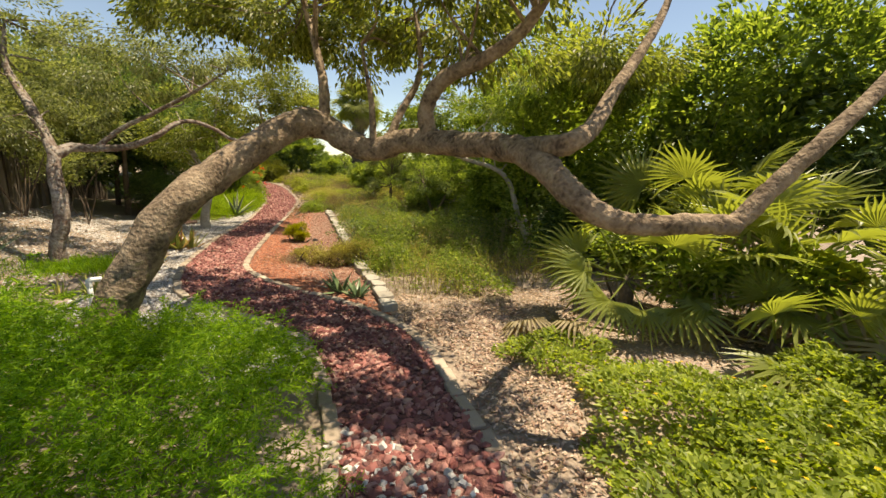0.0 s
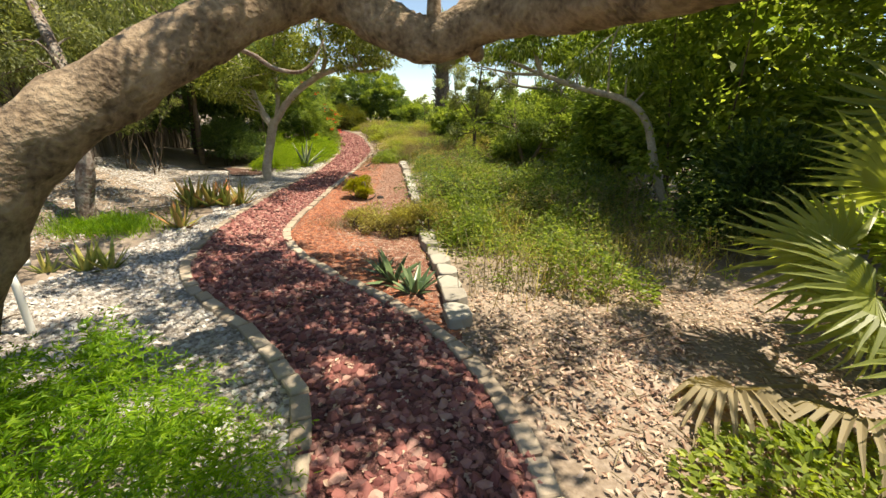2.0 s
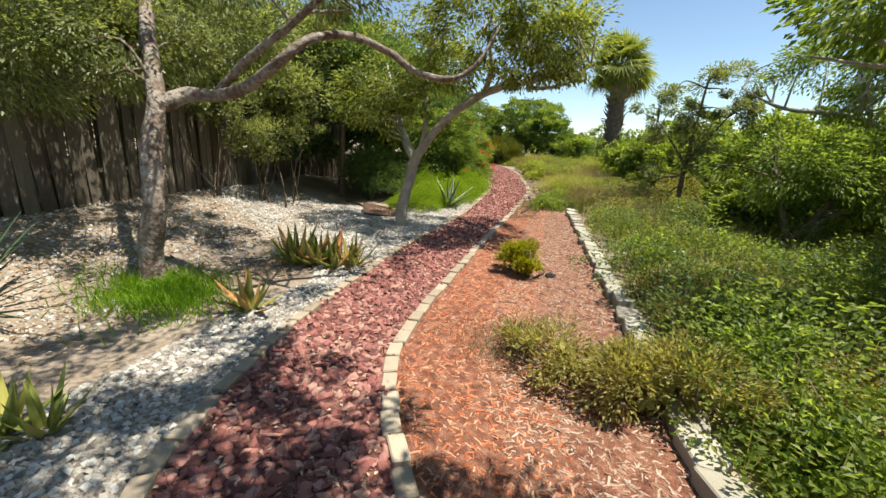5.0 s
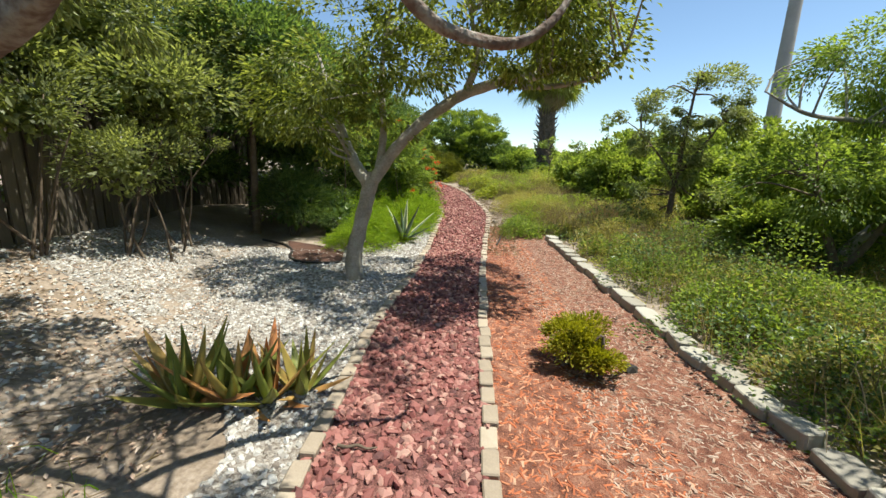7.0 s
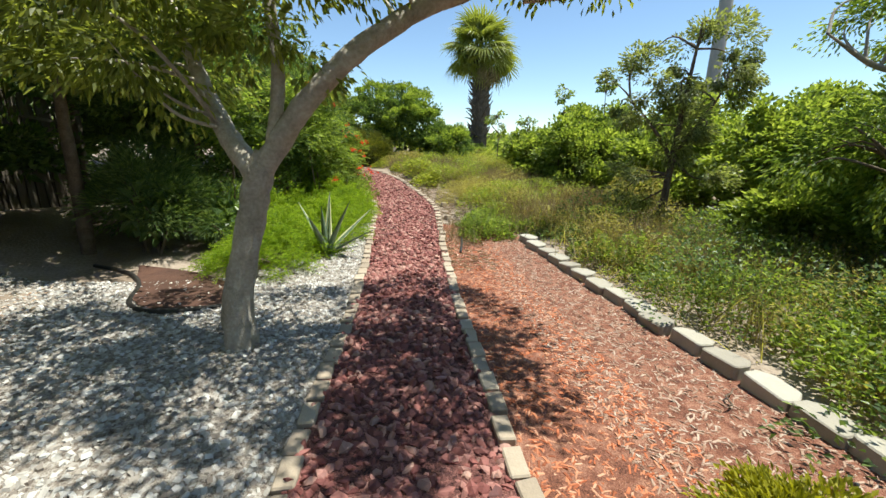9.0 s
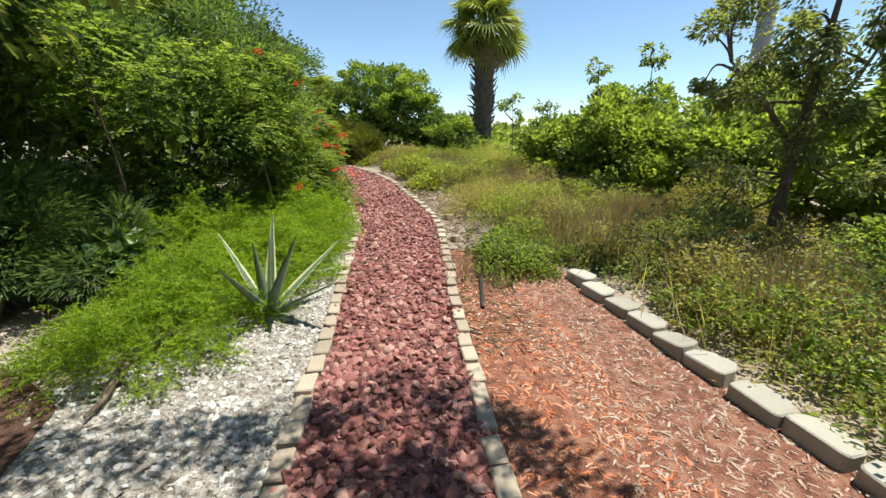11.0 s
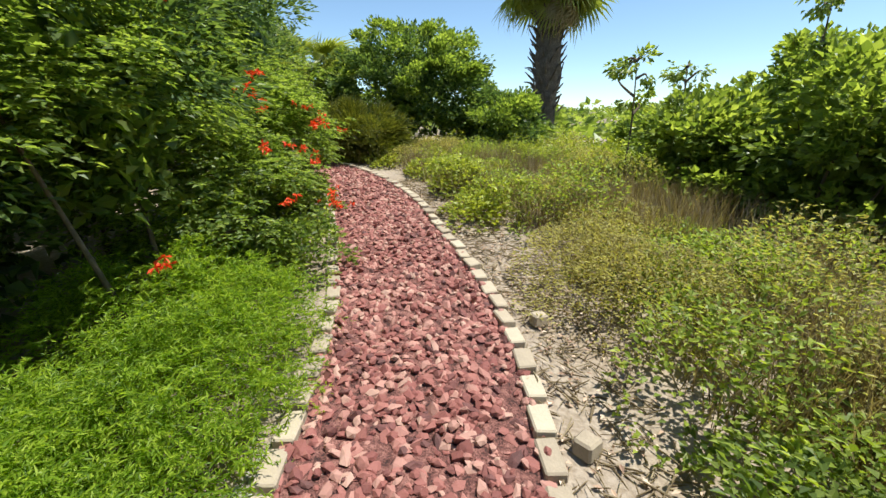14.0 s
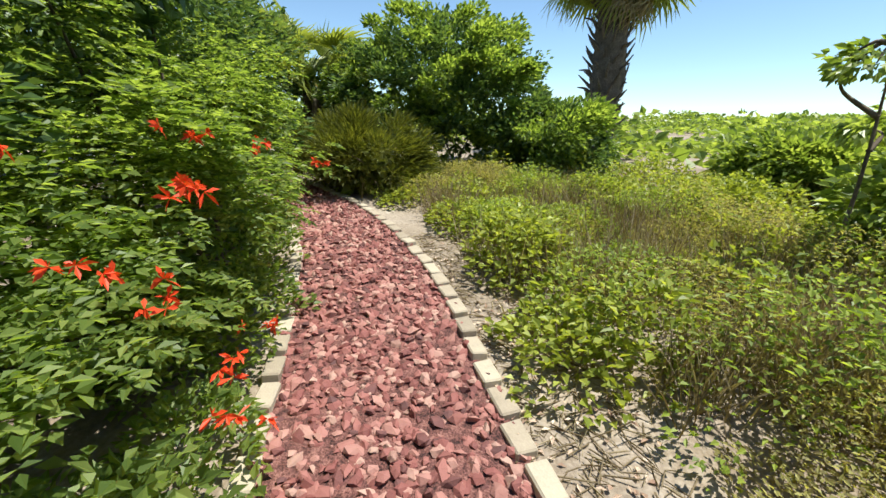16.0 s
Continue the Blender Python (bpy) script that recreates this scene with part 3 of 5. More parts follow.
tree("small_tree", "small tree with flaky reddish bark and long grey limbs", [
    ([(-6.05, 6.12, -0.35), (-6.08, 6.14, 0.1), (-5.98, 6.2, 0.6), (-6.1, 6.3, 1.15), (-6.2, 6.45, 1.6)], [0.125, 0.108, 0.10, 0.095, 0.08]),
    ([(-6.18, 6.42, 1.5), (-6.1, 6.68, 1.62), (-5.75, 6.8, 1.62), (-5.2, 6.75, 1.68), (-4.75, 6.75, 1.85), (-4.6, 6.95, 2.05), (-4.5, 7.3, 2.15), (-4.3, 7.62, 2.06), (-4.1, 7.82, 1.9), (-3.82, 8.0, 1.86), (-3.62, 8.1, 2.0), (-3.5, 8.3, 2.35)], [0.09, 0.075, 0.062, 0.052, 0.044, 0.038, 0.034, 0.033, 0.032, 0.028, 0.02, 0.008]),
    ([(-5.8, 6.8, 1.64), (-5.5, 6.95, 1.95), (-5.0, 7.1, 2.25), (-4.4, 7.2, 2.6), (-3.8, 7.3, 3.0)], [0.042, 0.038, 0.034, 0.028, 0.012]),
    ([(-6.18, 6.42, 1.5), (-6.6, 6.6, 2.2), (-7.2, 6.9, 2.9), (-7.2, 7.0, 3.6)], [0.08, 0.07, 0.05, 0.02]),
], [(-7.2, 6.9, 3.1, 1.5, 1.4, 1.0), (-5.6, 7.2, 2.9, 1.2, 1.2, 0.6), (-7.5, 6.0, 2.0, 0.9, 1.0, 0.5), (-8.3, 5.2, 2.6, 0.8, 1.2, 0.5), (-8.4, 7.6, 2.4, 0.9, 1.1, 0.6), (-4.6, 7.3, 3.3, 1.2, 1.2, 0.5), (-6.6, 6.5, 2.15, 0.7, 0.6, 0.45), (-6.5, 7.6, 2.3, 0.9, 0.6, 0.45), (-7.2, 5.6, 1.75, 0.6, 0.6, 0.45)],
    36000, 0.064, 0.029, M_BARK_RED, M_LEAF_GREY, 5, 150, 0.28, 50, 14, 0.4)

tree("forked_tree", "grey-barked tree forking low above the shell gravel", [
    ([(-6.22, 10.3, -0.32), (-6.22, 10.32, 0.1), (-6.14, 10.38, 0.5), (-6.06, 10.45, 0.92), (-6.0, 10.5, 1.1)], [0.122, 0.1, 0.094, 0.098, 0.085]),
    ([(-6.05, 10.45, 0.95), (-5.85, 10.5, 1.25), (-5.6, 10.55, 1.55), (-5.3, 10.7, 1.85), (-4.95, 10.9, 2.1), (-4.5, 10.8, 2.2), (-4.05, 10.7, 2.24), (-3.7, 10.9, 2.45), (-3.4, 11.1, 2.8)], [0.08, 0.075, 0.072, 0.07, 0.065, 0.058, 0.048, 0.032, 0.012]),
    ([(-6.05, 10.45, 0.95), (-6.3, 10.55, 1.2), (-6.55, 10.7, 1.5), (-6.8, 10.8, 2.0), (-7.1, 10.9, 2.7)], [0.085, 0.075, 0.06, 0.045, 0.02]),
    ([(-5.98, 10.5, 1.05), (-5.9, 10.55, 1.6), (-5.95, 10.6, 2.3), (-5.8, 10.6, 3.2)], [0.05, 0.045, 0.035, 0.015]),
    ([(-4.95, 10.9, 2.1), (-4.8, 10.8, 2.5), (-4.9, 10.7, 3.1)], [0.05, 0.04, 0.015]),
    ([(-4.3, 11.15, 2.2), (-3.9, 10.9, 2.15), (-3.5, 10.8, 2.2), (-3.2, 10.7, 2.4)], [0.035, 0.03, 0.02, 0.01]),
# The last three blobs, high out of view, are added to shade the path.
], [(-6.3, 10.6, 2.5, 1.3, 1.1, 0.8), (-5.0, 10.9, 3.1, 1.5, 1.2, 0.7), (-6.9, 10.6, 1.9, 0.7, 0.7, 0.45), (-3.8, 11.0, 2.8, 0.9, 1.1, 0.5), (-5.8, 10.3, 1.75, 0.5, 0.5, 0.3), (-4.4, 10.2, 2.9, 1.1, 0.9, 0.5), (-3.7, 10.4, 2.7, 0.8, 0.8, 0.4), (-6.7, 10.1, 2.0, 0.8, 0.6, 0.5), (-6.0, 9.9, 2.1, 0.6, 0.5, 0.4), (-6.6, 10.3, 1.6, 0.5, 0.5, 0.3), (-5.5, 10.3, 2.3, 0.6, 0.5, 0.35), (-4.7, 10.7, 2.36, 0.5, 0.4, 0.16), (-4.1, 10.55, 2.32, 0.5, 0.4, 0.15), (-3.6, 10.7, 2.4, 0.4, 0.4, 0.18), (-5.2, 10.6, 2.4, 0.4, 0.4, 0.25), (-4.5, 10.4, 2.55, 0.6, 0.4, 0.15), (-3.9, 9.5, 3.5, 0.6, 0.8, 0.3), (-4.1, 11.7, 3.4, 0.7, 0.8, 0.3), (-3.8, 8.4, 3.5, 0.5, 0.6, 0.25)],
    27000, 0.075, 0.034, M_BARK_GREY, M_LEAF_OAK, 7, 280, 0.24, 60, 14, 0.35)


# ---- shrubs ----
def shrub(name, label, blobs, n, L, W, leaf, seed, subs=80, spread=0.3, category="shrub", stems=10, bark=None, group="", up=0.55, shell=0.68, pairs=0):
    rng = R(seed)
    t = thing(name, label, category, group)
    b = np.asarray(blobs, float)
    P, D, C = crown_points(rng, blobs, subs, spread, n, shell)
    spray = sprays(rng, P, D, L * pairs * 0.62, L, W, pairs) if pairs else None
    core = max(200, n // (3 if pairs else 10))
    i = rng.integers(0, len(b), core)
    Q = b[i, :3] + ball(rng, core) * b[i, 3:] * rng.uniform(0.1, 0.6, (core, 1))
    P, D = (Q, ball(rng, core)) if pairs else (np.vstack([P, Q]), np.vstack([D, ball(rng, core)]))
    m = len(P) - core
    L, W = np.r_[np.full(m, L), np.full(core, L * 1.9)], np.r_[np.full(m, W), np.full(core, L * 1.3)]
    P[:, 2] = np.maximum(P[:, 2], ground_z(P[:, 0], P[:, 1]) + 0.01)
    leafage = leaves(rng, P, D, L, W, up=up, flat=1.0)
    part("foliage", mesh_np("foliage", *(join([leafage, spray]) if pairs else leafage), [leaf]), t)
    for c in C[rng.permutation(len(C))[:stems]]:
        k = b[np.argmin(np.linalg.norm(b[:, :3] - c, axis=1))]
        x, y = k[0] + rng.normal() * k[3] * 0.25, k[1] + rng.normal() * k[4] * 0.25
        o = np.array((x, y, gz(x, y) - 0.05))
        mid = (o + c) / 2 + rng.normal(size=3) * 0.1
        part("stem", mesh_np("stem", *tube([o, mid, c], [0.02, 0.013, 0.004], 5, 4), [bark or M_TWIG], True), t)
    return t


# hedge and woods behind the fence and the shell bed
for k, (x, y, lo, h, r, mt) in enumerate([(-9.0, 3.0, 1.7, 4.2, 1.3, M_LEAF_GREY), (-9.4, 5.4, 1.6, 4.3, 1.4, M_LEAF_GREY), (-9.7, 7.4, 1.6, 4.2, 1.3, M_LEAF_GREY), (-10.6, 9.0, 1.4, 3.8, 1.1, M_LEAF_GREY), (-10.2, 10.4, 1.5, 4.2, 1.4, M_LEAF_GREY), (-9.2, 11.9, 2.0, 4.3, 1.1, M_LEAF_DARK),
                                          (-10.2, 12.8, 1.6, 4.6, 1.6, M_LEAF_DARK), (-10.6, 15.6, 0.9, 4.8, 1.8, M_LEAF_DARK), (-12.2, 12.6, 0.2, 4.8, 1.8, M_LEAF_DARK), (-12.8, 8.2, -0.2, 5.0, 1.9, M_LEAF_GREY), (-12.0, 4.6, -0.2, 5.0, 1.9, M_LEAF_GREY), (-11.4, 1.2, -0.2, 5.0, 1.9, M_LEAF_GREY), (-13.4, 10.6, -0.2, 5.0, 1.6, M_LEAF_DARK), (-13.4, 15.4, -0.2, 5.0, 2.0, M_LEAF_DARK), (-12.3, 6.3, -0.2, 3.6, 1.5, M_LEAF_DARK), (-11.6, 19.6, 0.2, 3.4, 1.6, M_LEAF_DARK), (-9.4, 0.4, 0.8, 4.2, 1.5, M_LEAF_GREY)]):
    z = gz(x, y)
    m = (lo + h) / 2
    ht = shrub("hedge_tree", "grey-green hedge tree arching over the fence" if mt is M_LEAF_GREY else "dark green tree shading the garden's back", [(x, y, z + m, r, r, (h - lo) / 2), (x + 0.75 * r, y - 0.2, z + lo + 0.55, r * 0.6, r * 0.75, 0.45), (x + 0.3, y + 0.6 * r, z + m * 0.95, r * 0.7, r * 0.6, (h - lo) * 0.35)],
          9500, 0.10, 0.046, mt, 20 + k, 170, 0.34, "tree", 0, None, "hedge trees")
    v, f = tube([(x - 0.45, y + 0.2, gz(x - 0.45, y + 0.2) - 0.1), (x - 0.35, y + 0.15, z + lo * 0.6), (x - 0.1, y, z + m)], [0.085, 0.07, 0.035], 8, 5, 0.05, R(900 + k))
    part("trunk", mesh_np("trunk", v, f, [M_TWIG], True), ht)
for k, (x, y) in enumerate([(-15.5, 6.0), (-15.8, 10.2), (-15.6, 14.2), (-14.4, 18.0), (-14.2, 2.0), (-12.6, 17.2), (-16.8, 18.6), (-18.0, 12.2), (-17.5, 8.0), (-15.0, 21.5)]):
    z = gz(x, y)
    shrub("wood_tree", "dense dark tree in the woods behind the garden", [(x, y, z + 2.7, 2.3, 2.3, 2.6), (x + 0.4, y, z + 1.3, 2.1, 2.2, 1.4)], 6500, 0.19, 0.11, M_LEAF_DARK, 700 + k, 150, 0.5, "tree", 6, None, "wood trees")
shrub("twiggy_shrub", "drooping grey twiggy shrub in front of the fence", [(-8.8, 9.3, 1.1, 0.6, 0.6, 0.6), (-9.3, 10.3, 1.5, 0.7, 0.7, 0.7), (-8.9, 8.4, 1.7, 0.6, 0.6, 0.5)], 9500, 0.06, 0.026, M_LEAF_GREY, 48, 60, 0.22, stems=16)
shrub("pine_shrub", "dark feathery shrub beside the shell gravel", [(-8.9, 12.4, 0.3, 0.6, 0.6, 0.75), (-8.2, 12.8, 0.1, 0.5, 0.5, 0.5)], 9000, 0.09, 0.012, M_LEAF_DARK, 40, 60, 0.22)
shrub("oleander", "tall dark green shrub overhanging the fern bank", [(-8.9, 14.2, 1.2, 1.0, 1.1, 1.3), (-8.6, 15.4, 1.5, 1.0, 1.0, 1.6), (-9.3, 13.2, 1.6, 1.0, 1.0, 1.3), (-8.9, 14.6, 0.4, 0.9, 1.2, 0.6), (-9.4, 13.0, 0.3, 0.9, 0.8, 0.6), (-8.95, 16.4, 2.1, 0.6, 0.9, 0.7), (-9.3, 17.8, 2.3, 0.8, 0.9, 0.7)], 34000, 0.07, 0.03, M_LEAF_DARK, 41, 220, 0.3, stems=3)
# A brighter second batch of the oleander's foliage stands for its sunlit sprays.
shrub("sunlit_sprays", "leafy sprays of the dark shrubs, coloured light green as if sunlit", [(-8.2, 13.9, 1.3, 0.8, 0.9, 0.9), (-8.6, 12.9, 1.9, 0.8, 0.8, 0.8), (-8.0, 15.0, 1.6, 0.6, 0.7, 0.9), (-9.2, 12.2, 2.6, 0.9, 0.9, 0.6)], 1200, 0.06, 0.026, M_LEAF_BRIGHT, 44, 60, 0.2, stems=3, pairs=4)
def burst_mesh(c, rng, n=9, L=0.042, W=0.015):
    """A head of narrow petals that spring from one point."""
    V, F = [c], []
    for d in unit(ball(rng, n) * (1, 1, 0.75) + (0.25, -0.3, 0.1)):
        q = unit(np.cross(d, rng.normal(size=3)))
        l = L * rng.uniform(0.6, 1.25)
        k = len(V)
        V += [c + d * l * 0.6 + q * W / 2, c + d * l - (0, 0, 0.15 * l), c + d * l * 0.6 - q * W / 2]
        F += [(0, k, k + 1), (0, k + 1, k + 2)]
    return mesh_np("flower", np.array(V), np.array(F), [M_FLOWER_RED])


hs = shrub("flowering_shrub", "cape honeysuckle bush with orange-red flower clusters beside the path", [(-8.08, 15.9, 0.55, 0.65, 0.7, 0.65), (-8.42, 16.8, 0.75, 0.7, 0.8, 0.85), (-9.02, 17.8, 1.0, 0.8, 0.9, 1.0), (-9.3, 16.4, 1.4, 0.9, 1.2, 1.3), (-9.8, 18.8, 1.1, 0.75, 0.8, 1.0), (-8.6, 15.4, 1.2, 0.7, 0.8, 1.0), (-7.95, 15.1, 1.1, 0.5, 0.6, 0.75)],
          11500, 0.052, 0.028, M_LEAF_BRIGHT, 42, 310, 0.2, pairs=3)
rng = R(43)
for p in [(-7.75, 16.79, 1.38), (-7.5, 16.57, 1.21), (-7.45, 15.76, 1.08), (-7.3, 15.76, 0.73), (-7.3, 16.41, 0.67), (-7.4, 16.32, 0.96), (-7.6, 16.03, 1.57), (-7.6, 15.84, 1.44), (-7.5, 16.2, 1.05), (-7.7, 16.2, 1.36), (-8.1, 18.11, 1.16), (-7.2, 16.36, 0.6), (-7.44, 14.84, 0.57), (-7.4, 16.45, 1.23), (-7.9, 17.3, 1.3), (-7.55, 15.3, 1.9), (-7.8, 14.9, 2.2), (-7.7, 17.0, 0.5)]:
    for q in rng.normal(size=(4, 3)) * (0.04, 0.04, 0.022):
        part("flower", burst_mesh(np.array(p) + q - (0.03, 0, 0), rng), hs, "orange-red trumpet flower")
shrub("dome_shrub", "round vine-covered shrub thicket", [(-8.9, 23.2, 1.6, 2.0, 1.6, 1.55), (-6.9, 22.7, 1.0, 1.0, 1.0, 0.8), (-11.6, 23.5, 1.4, 1.2, 1.2, 1.2)], 30000, 0.095, 0.062, M_LEAF_DARK, 50, 420, 0.24, shell=0.84)
shrub("vine_cover", "light green vine draped over the round thicket", [(-8.8, 23.0, 1.85, 1.95, 1.55, 1.45), (-6.8, 22.5, 1.2, 1.0, 1.0, 0.75)], 18000, 0.08, 0.05, M_LEAF_BRIGHT, 52, 130, 0.2, "vine", 3, shell=0.93)
shrub("bronze_shrub", "low bronze-green feathery shrub at the bend of the path", [(-9.2, 20.7, 0.85, 0.95, 0.7, 0.65)], 14000, 0.13, 0.012, M_LEAF_BRONZE, 51, 70, 0.2, up=0.2)

# east side
for k, (x, y, h, r, mt, L) in enumerate([(2.5, 8.8, 3.8, 1.4, M_LEAF_BRIGHT, .09), (4.2, 7.8, 4.1, 1.5, M_LEAF_BRIGHT, .09), (1.9, 11.3, 2.4, 1.1, M_LEAF_BRIGHT, .09), (4.0, 10.4, 4.2, 1.8, M_LEAF_BRIGHT, .10), (6.8, 5.6, 4.2, 1.5, M_LEAF_DARK, .10), (6.2, 8.2, 4.6, 2.0, M_LEAF_DARK, .11), (2.7, 7.6, 1.3, 0.7, M_LEAF_DARK, .08), (3.0, 13.6, 3.0, 1.5, M_LEAF_BRIGHT, .10), (6.6, 2.0, 3.4, 1.5, M_LEAF_DARK, .11), (5.6, 7.0, 4.8, 1.6, M_LEAF_BRIGHT, .11), (2.4, 10.6, 5.2, 1.5, M_LEAF_BRIGHT, .10)]):
    z = gz(x, y)
    shrub("thicket_tree", "dense leafy thicket tree", [(x, y, z + h * 0.62, r, r, h * 0.40), (x - 0.3, y - 0.2, z + h * 0.3, r * 0.85, r * 0.85, h * 0.3)], 8500, L * 1.25, L * 0.65, mt, 60 + k, 150, 0.32, "tree", 5, None, "thicket trees")
tree("thicket_limb_tree", "slender tree with a bent pale limb in the thicket", [
    ([(1.9, 8.0, -0.3), (1.5, 8.0, 0.55), (1.3, 8.1, 1.2), (1.0, 8.2, 1.5), (0.5, 8.4, 1.65), (-0.15, 8.7, 1.88), (-0.9, 9.0, 2.2)], [0.06, 0.055, 0.05, 0.045, 0.04, 0.032, 0.012]),
    ([(-0.15, 8.7, 1.88), (-0.3, 8.7, 2.3), (-0.3, 8.8, 2.9)], [0.04, 0.03, 0.012]),
    ([(-0.15, 8.7, 1.88), (-0.6, 8.75, 1.9), (-1.1, 8.7, 2.0)], [0.03, 0.02, 0.01]),
], [(-0.3, 8.9, 2.8, 1.1, 0.9, 0.5), (1.0, 8.6, 2.6, 1.0, 1.0, 0.7), (-0.5, 8.8, 2.35, 0.7, 0.5, 0.35), (0.4, 8.8, 2.4, 0.8, 0.6, 0.4), (1.7, 7.6, 3.0, 1.0, 0.8, 0.4), (2.5, 7.0, 3.1, 0.9, 0.8, 0.5)], 18000, 0.075, 0.035, M_BARK_GREY, M_LEAF_BRIGHT, 70, 80, 0.28, 30)
tree("forked_bush", "young forked tree among the low shrubs", [
    ([(-0.4, 12.3, -0.3), (-0.35, 12.3, 0.0), (-0.5, 12.35, 0.5), (-0.7, 12.4, 1.1)], [0.06, 0.055, 0.045, 0.02]),
    ([(-0.35, 12.3, 0.0), (-0.1, 12.3, 0.4), (0.15, 12.4, 1.0)], [0.05, 0.04, 0.02]),
], [(-0.6, 12.5, 1.1, 0.9, 0.8, 0.6), (0.3, 12.6, 1.0, 0.8, 0.7, 0.6)], 10000, 0.07, 0.035, M_TWIG, M_LEAF_BRIGHT, 71, 70, 0.25, 30)
tree("leaning_tree", "leaning tree with thin bare upper twigs", [
    ([(-0.35, 12.85, -0.3), (0.2, 13.1, 0.3), (0.8, 13.4, 1.0), (1.2, 13.6, 2.2)], [0.10, 0.09, 0.08, 0.03]),
    ([(1.0, 13.5, 1.5), (0.2, 13.2, 1.9), (-0.7, 12.9, 2.0), (-1.3, 12.8, 2.3)], [0.05, 0.04, 0.03, 0.01]),
], [(0.1, 13.2, 2.6, 1.1, 0.9, 0.7), (1.2, 13.6, 2.8, 1.2, 1.0, 1.0), (0.9, 13.3, 1.4, 0.8, 0.7, 0.6)], 21000, 0.06, 0.03, M_BARK_GREY, M_LEAF_BRIGHT, 72, 110, 0.25, 60)
tree("young_tree", "young upright tree with sparse grey-green leaves", [
    ([(-1.95, 14.6, -0.2), (-1.95, 14.5, 0.6), (-1.9, 14.5, 1.5), (-1.8, 14.5, 2.9)], [0.06, 0.05, 0.04, 0.012]),
    ([(-1.93, 14.5, 1.0), (-2.2, 14.5, 1.4), (-2.6, 14.6, 1.9)], [0.035, 0.025, 0.01]),
    ([(-1.93, 14.5, 1.1), (-1.6, 14.5, 1.6), (-1.3, 14.6, 2.1)], [0.035, 0.025, 0.01]),
], [(-2.4, 14.6, 2.0, 0.7, 0.6, 0.6), (-1.5, 14.6, 2.3, 0.7, 0.6, 0.7), (-2.0, 14.5, 1.4, 0.7, 0.5, 0.5), (-2.0, 14.4, 0.7, 0.7, 0.5, 0.5)], 15000, 0.06, 0.03, M_TWIG, M_LEAF_GREY, 73, 60, 0.2, 50)
for k, (x, y, h, r) in enumerate([(-2.6, 17.9, 1.45, 1.0), (-3.6, 18.9, 1.15, 0.8), (-1.2, 17.0, 1.5, 1.1), (0.3, 15.9, 2.0, 1.3), (-2.0, 20.0, 1.9, 1.2), (0.2, 19.2, 2.1, 1.5), (2.2, 17.6, 2.3, 1.5), (0.9, 14.4, 1.3, 1.0), (-3.2, 22.2, 0.8, 1.0), (-0.4, 13.9, 0.9, 0.8)]):
    z = gz(x, y)
    shrub("sea_grape", "broad-leaved green bush in the dune scrub", [(x, y, z + h * 0.4, r, r, h * 0.4), (x + 0.3, y + 0.3, z + h * 0.6, r * 0.7, r * 0.7, h * 0.4), (x - 0.4, y - 0.2, z + h * 0.55, r * 0.5, r * 0.5, h * 0.45), (x, y - 0.15, z + h * 0.12, r * 1.1, r * 1.1, h * 0.2)], 8500, 0.095, 0.075, M_LEAF_SEAGRAPE, 80 + k, 110, 0.24, "shrub", 10, None, "sea grape bushes")


for k, (x, y, h) in enumerate([(-4.67, 18.72, 1.55), (-3.9, 19.6, 1.5), (-3.1, 18.4, 2.2), (-2.2, 18.3, 2.4)]):
    z = gz(x, y)
    tree("sapling", "thin leafy sapling rising from the scrub", [([(x, y, z - 0.05), (x + 0.03, y, z + h * 0.5), (x, y, z + h)], [0.014, 0.011, 0.005])],
         [(x, y, z + h * 0.95, 0.22, 0.22, 0.18), (x + 0.05, y, z + h * 0.75, 0.2, 0.2, 0.12)], 420, 0.07, 0.045, M_TWIG, M_LEAF_SEAGRAPE, 95 + k, 14, 0.1, 8, 6, 0.3, 4, 0.0)


# ---- low growth ----
def cover(name, label, domes, n, L, W, leaf, seed, category="ground cover", up=0.7, floor=0.25):
    P, D = dome_points(R(seed), domes, n, floor)
    ob = part(name, mesh_np(name, *leaves(R(seed + 1), P, D + R(seed + 2).normal(size=D.shape) * 0.6, L, W, up=up), [leaf]))
    return tagged(ob, label, category, kind="stuff")


cover("flowering_ground_cover", "bright green ground cover dotted with yellow flowers", [(1.75, 2.3, 0.85, 0.75, 0.3), (2.6, 1.6, 1.1, 0.9, 0.36), (1.1, 3.35, 0.5, 0.5, 0.2), (3.3, 2.6, 1.0, 0.8, 0.36), (1.35, 1.3, 0.55, 0.6, 0.3), (2.6, 0.2, 1.2, 1.0, 0.36), (4.2, 1.4, 1.0, 1.2, 0.4)], 46000, 0.05, 0.03, M_LEAF_GROUND, 100, up=0.8)
P, D = dome_points(R(103), [(1.7, 2.2, 1.0, 0.8, 0.40), (2.6, 1.6, 1.1, 0.9, 0.45), (3.3, 2.6, 1.0, 0.8, 0.45)], 60, 0.9)
pv = np.repeat(P, 8, 0)
a8 = np.tile(np.arange(8) * np.pi / 4, 60)
tagged(part("yellow_flowers", mesh_np("yellow_flowers", *leaves(R(104), pv, np.column_stack([np.cos(a8), np.sin(a8), np.full(480, 0.2)]), 0.016, 0.009, up=0.9), [M_FLOWER_YELLOW])), "small yellow daisy flowers on the ground cover", "flowers", kind="stuff")


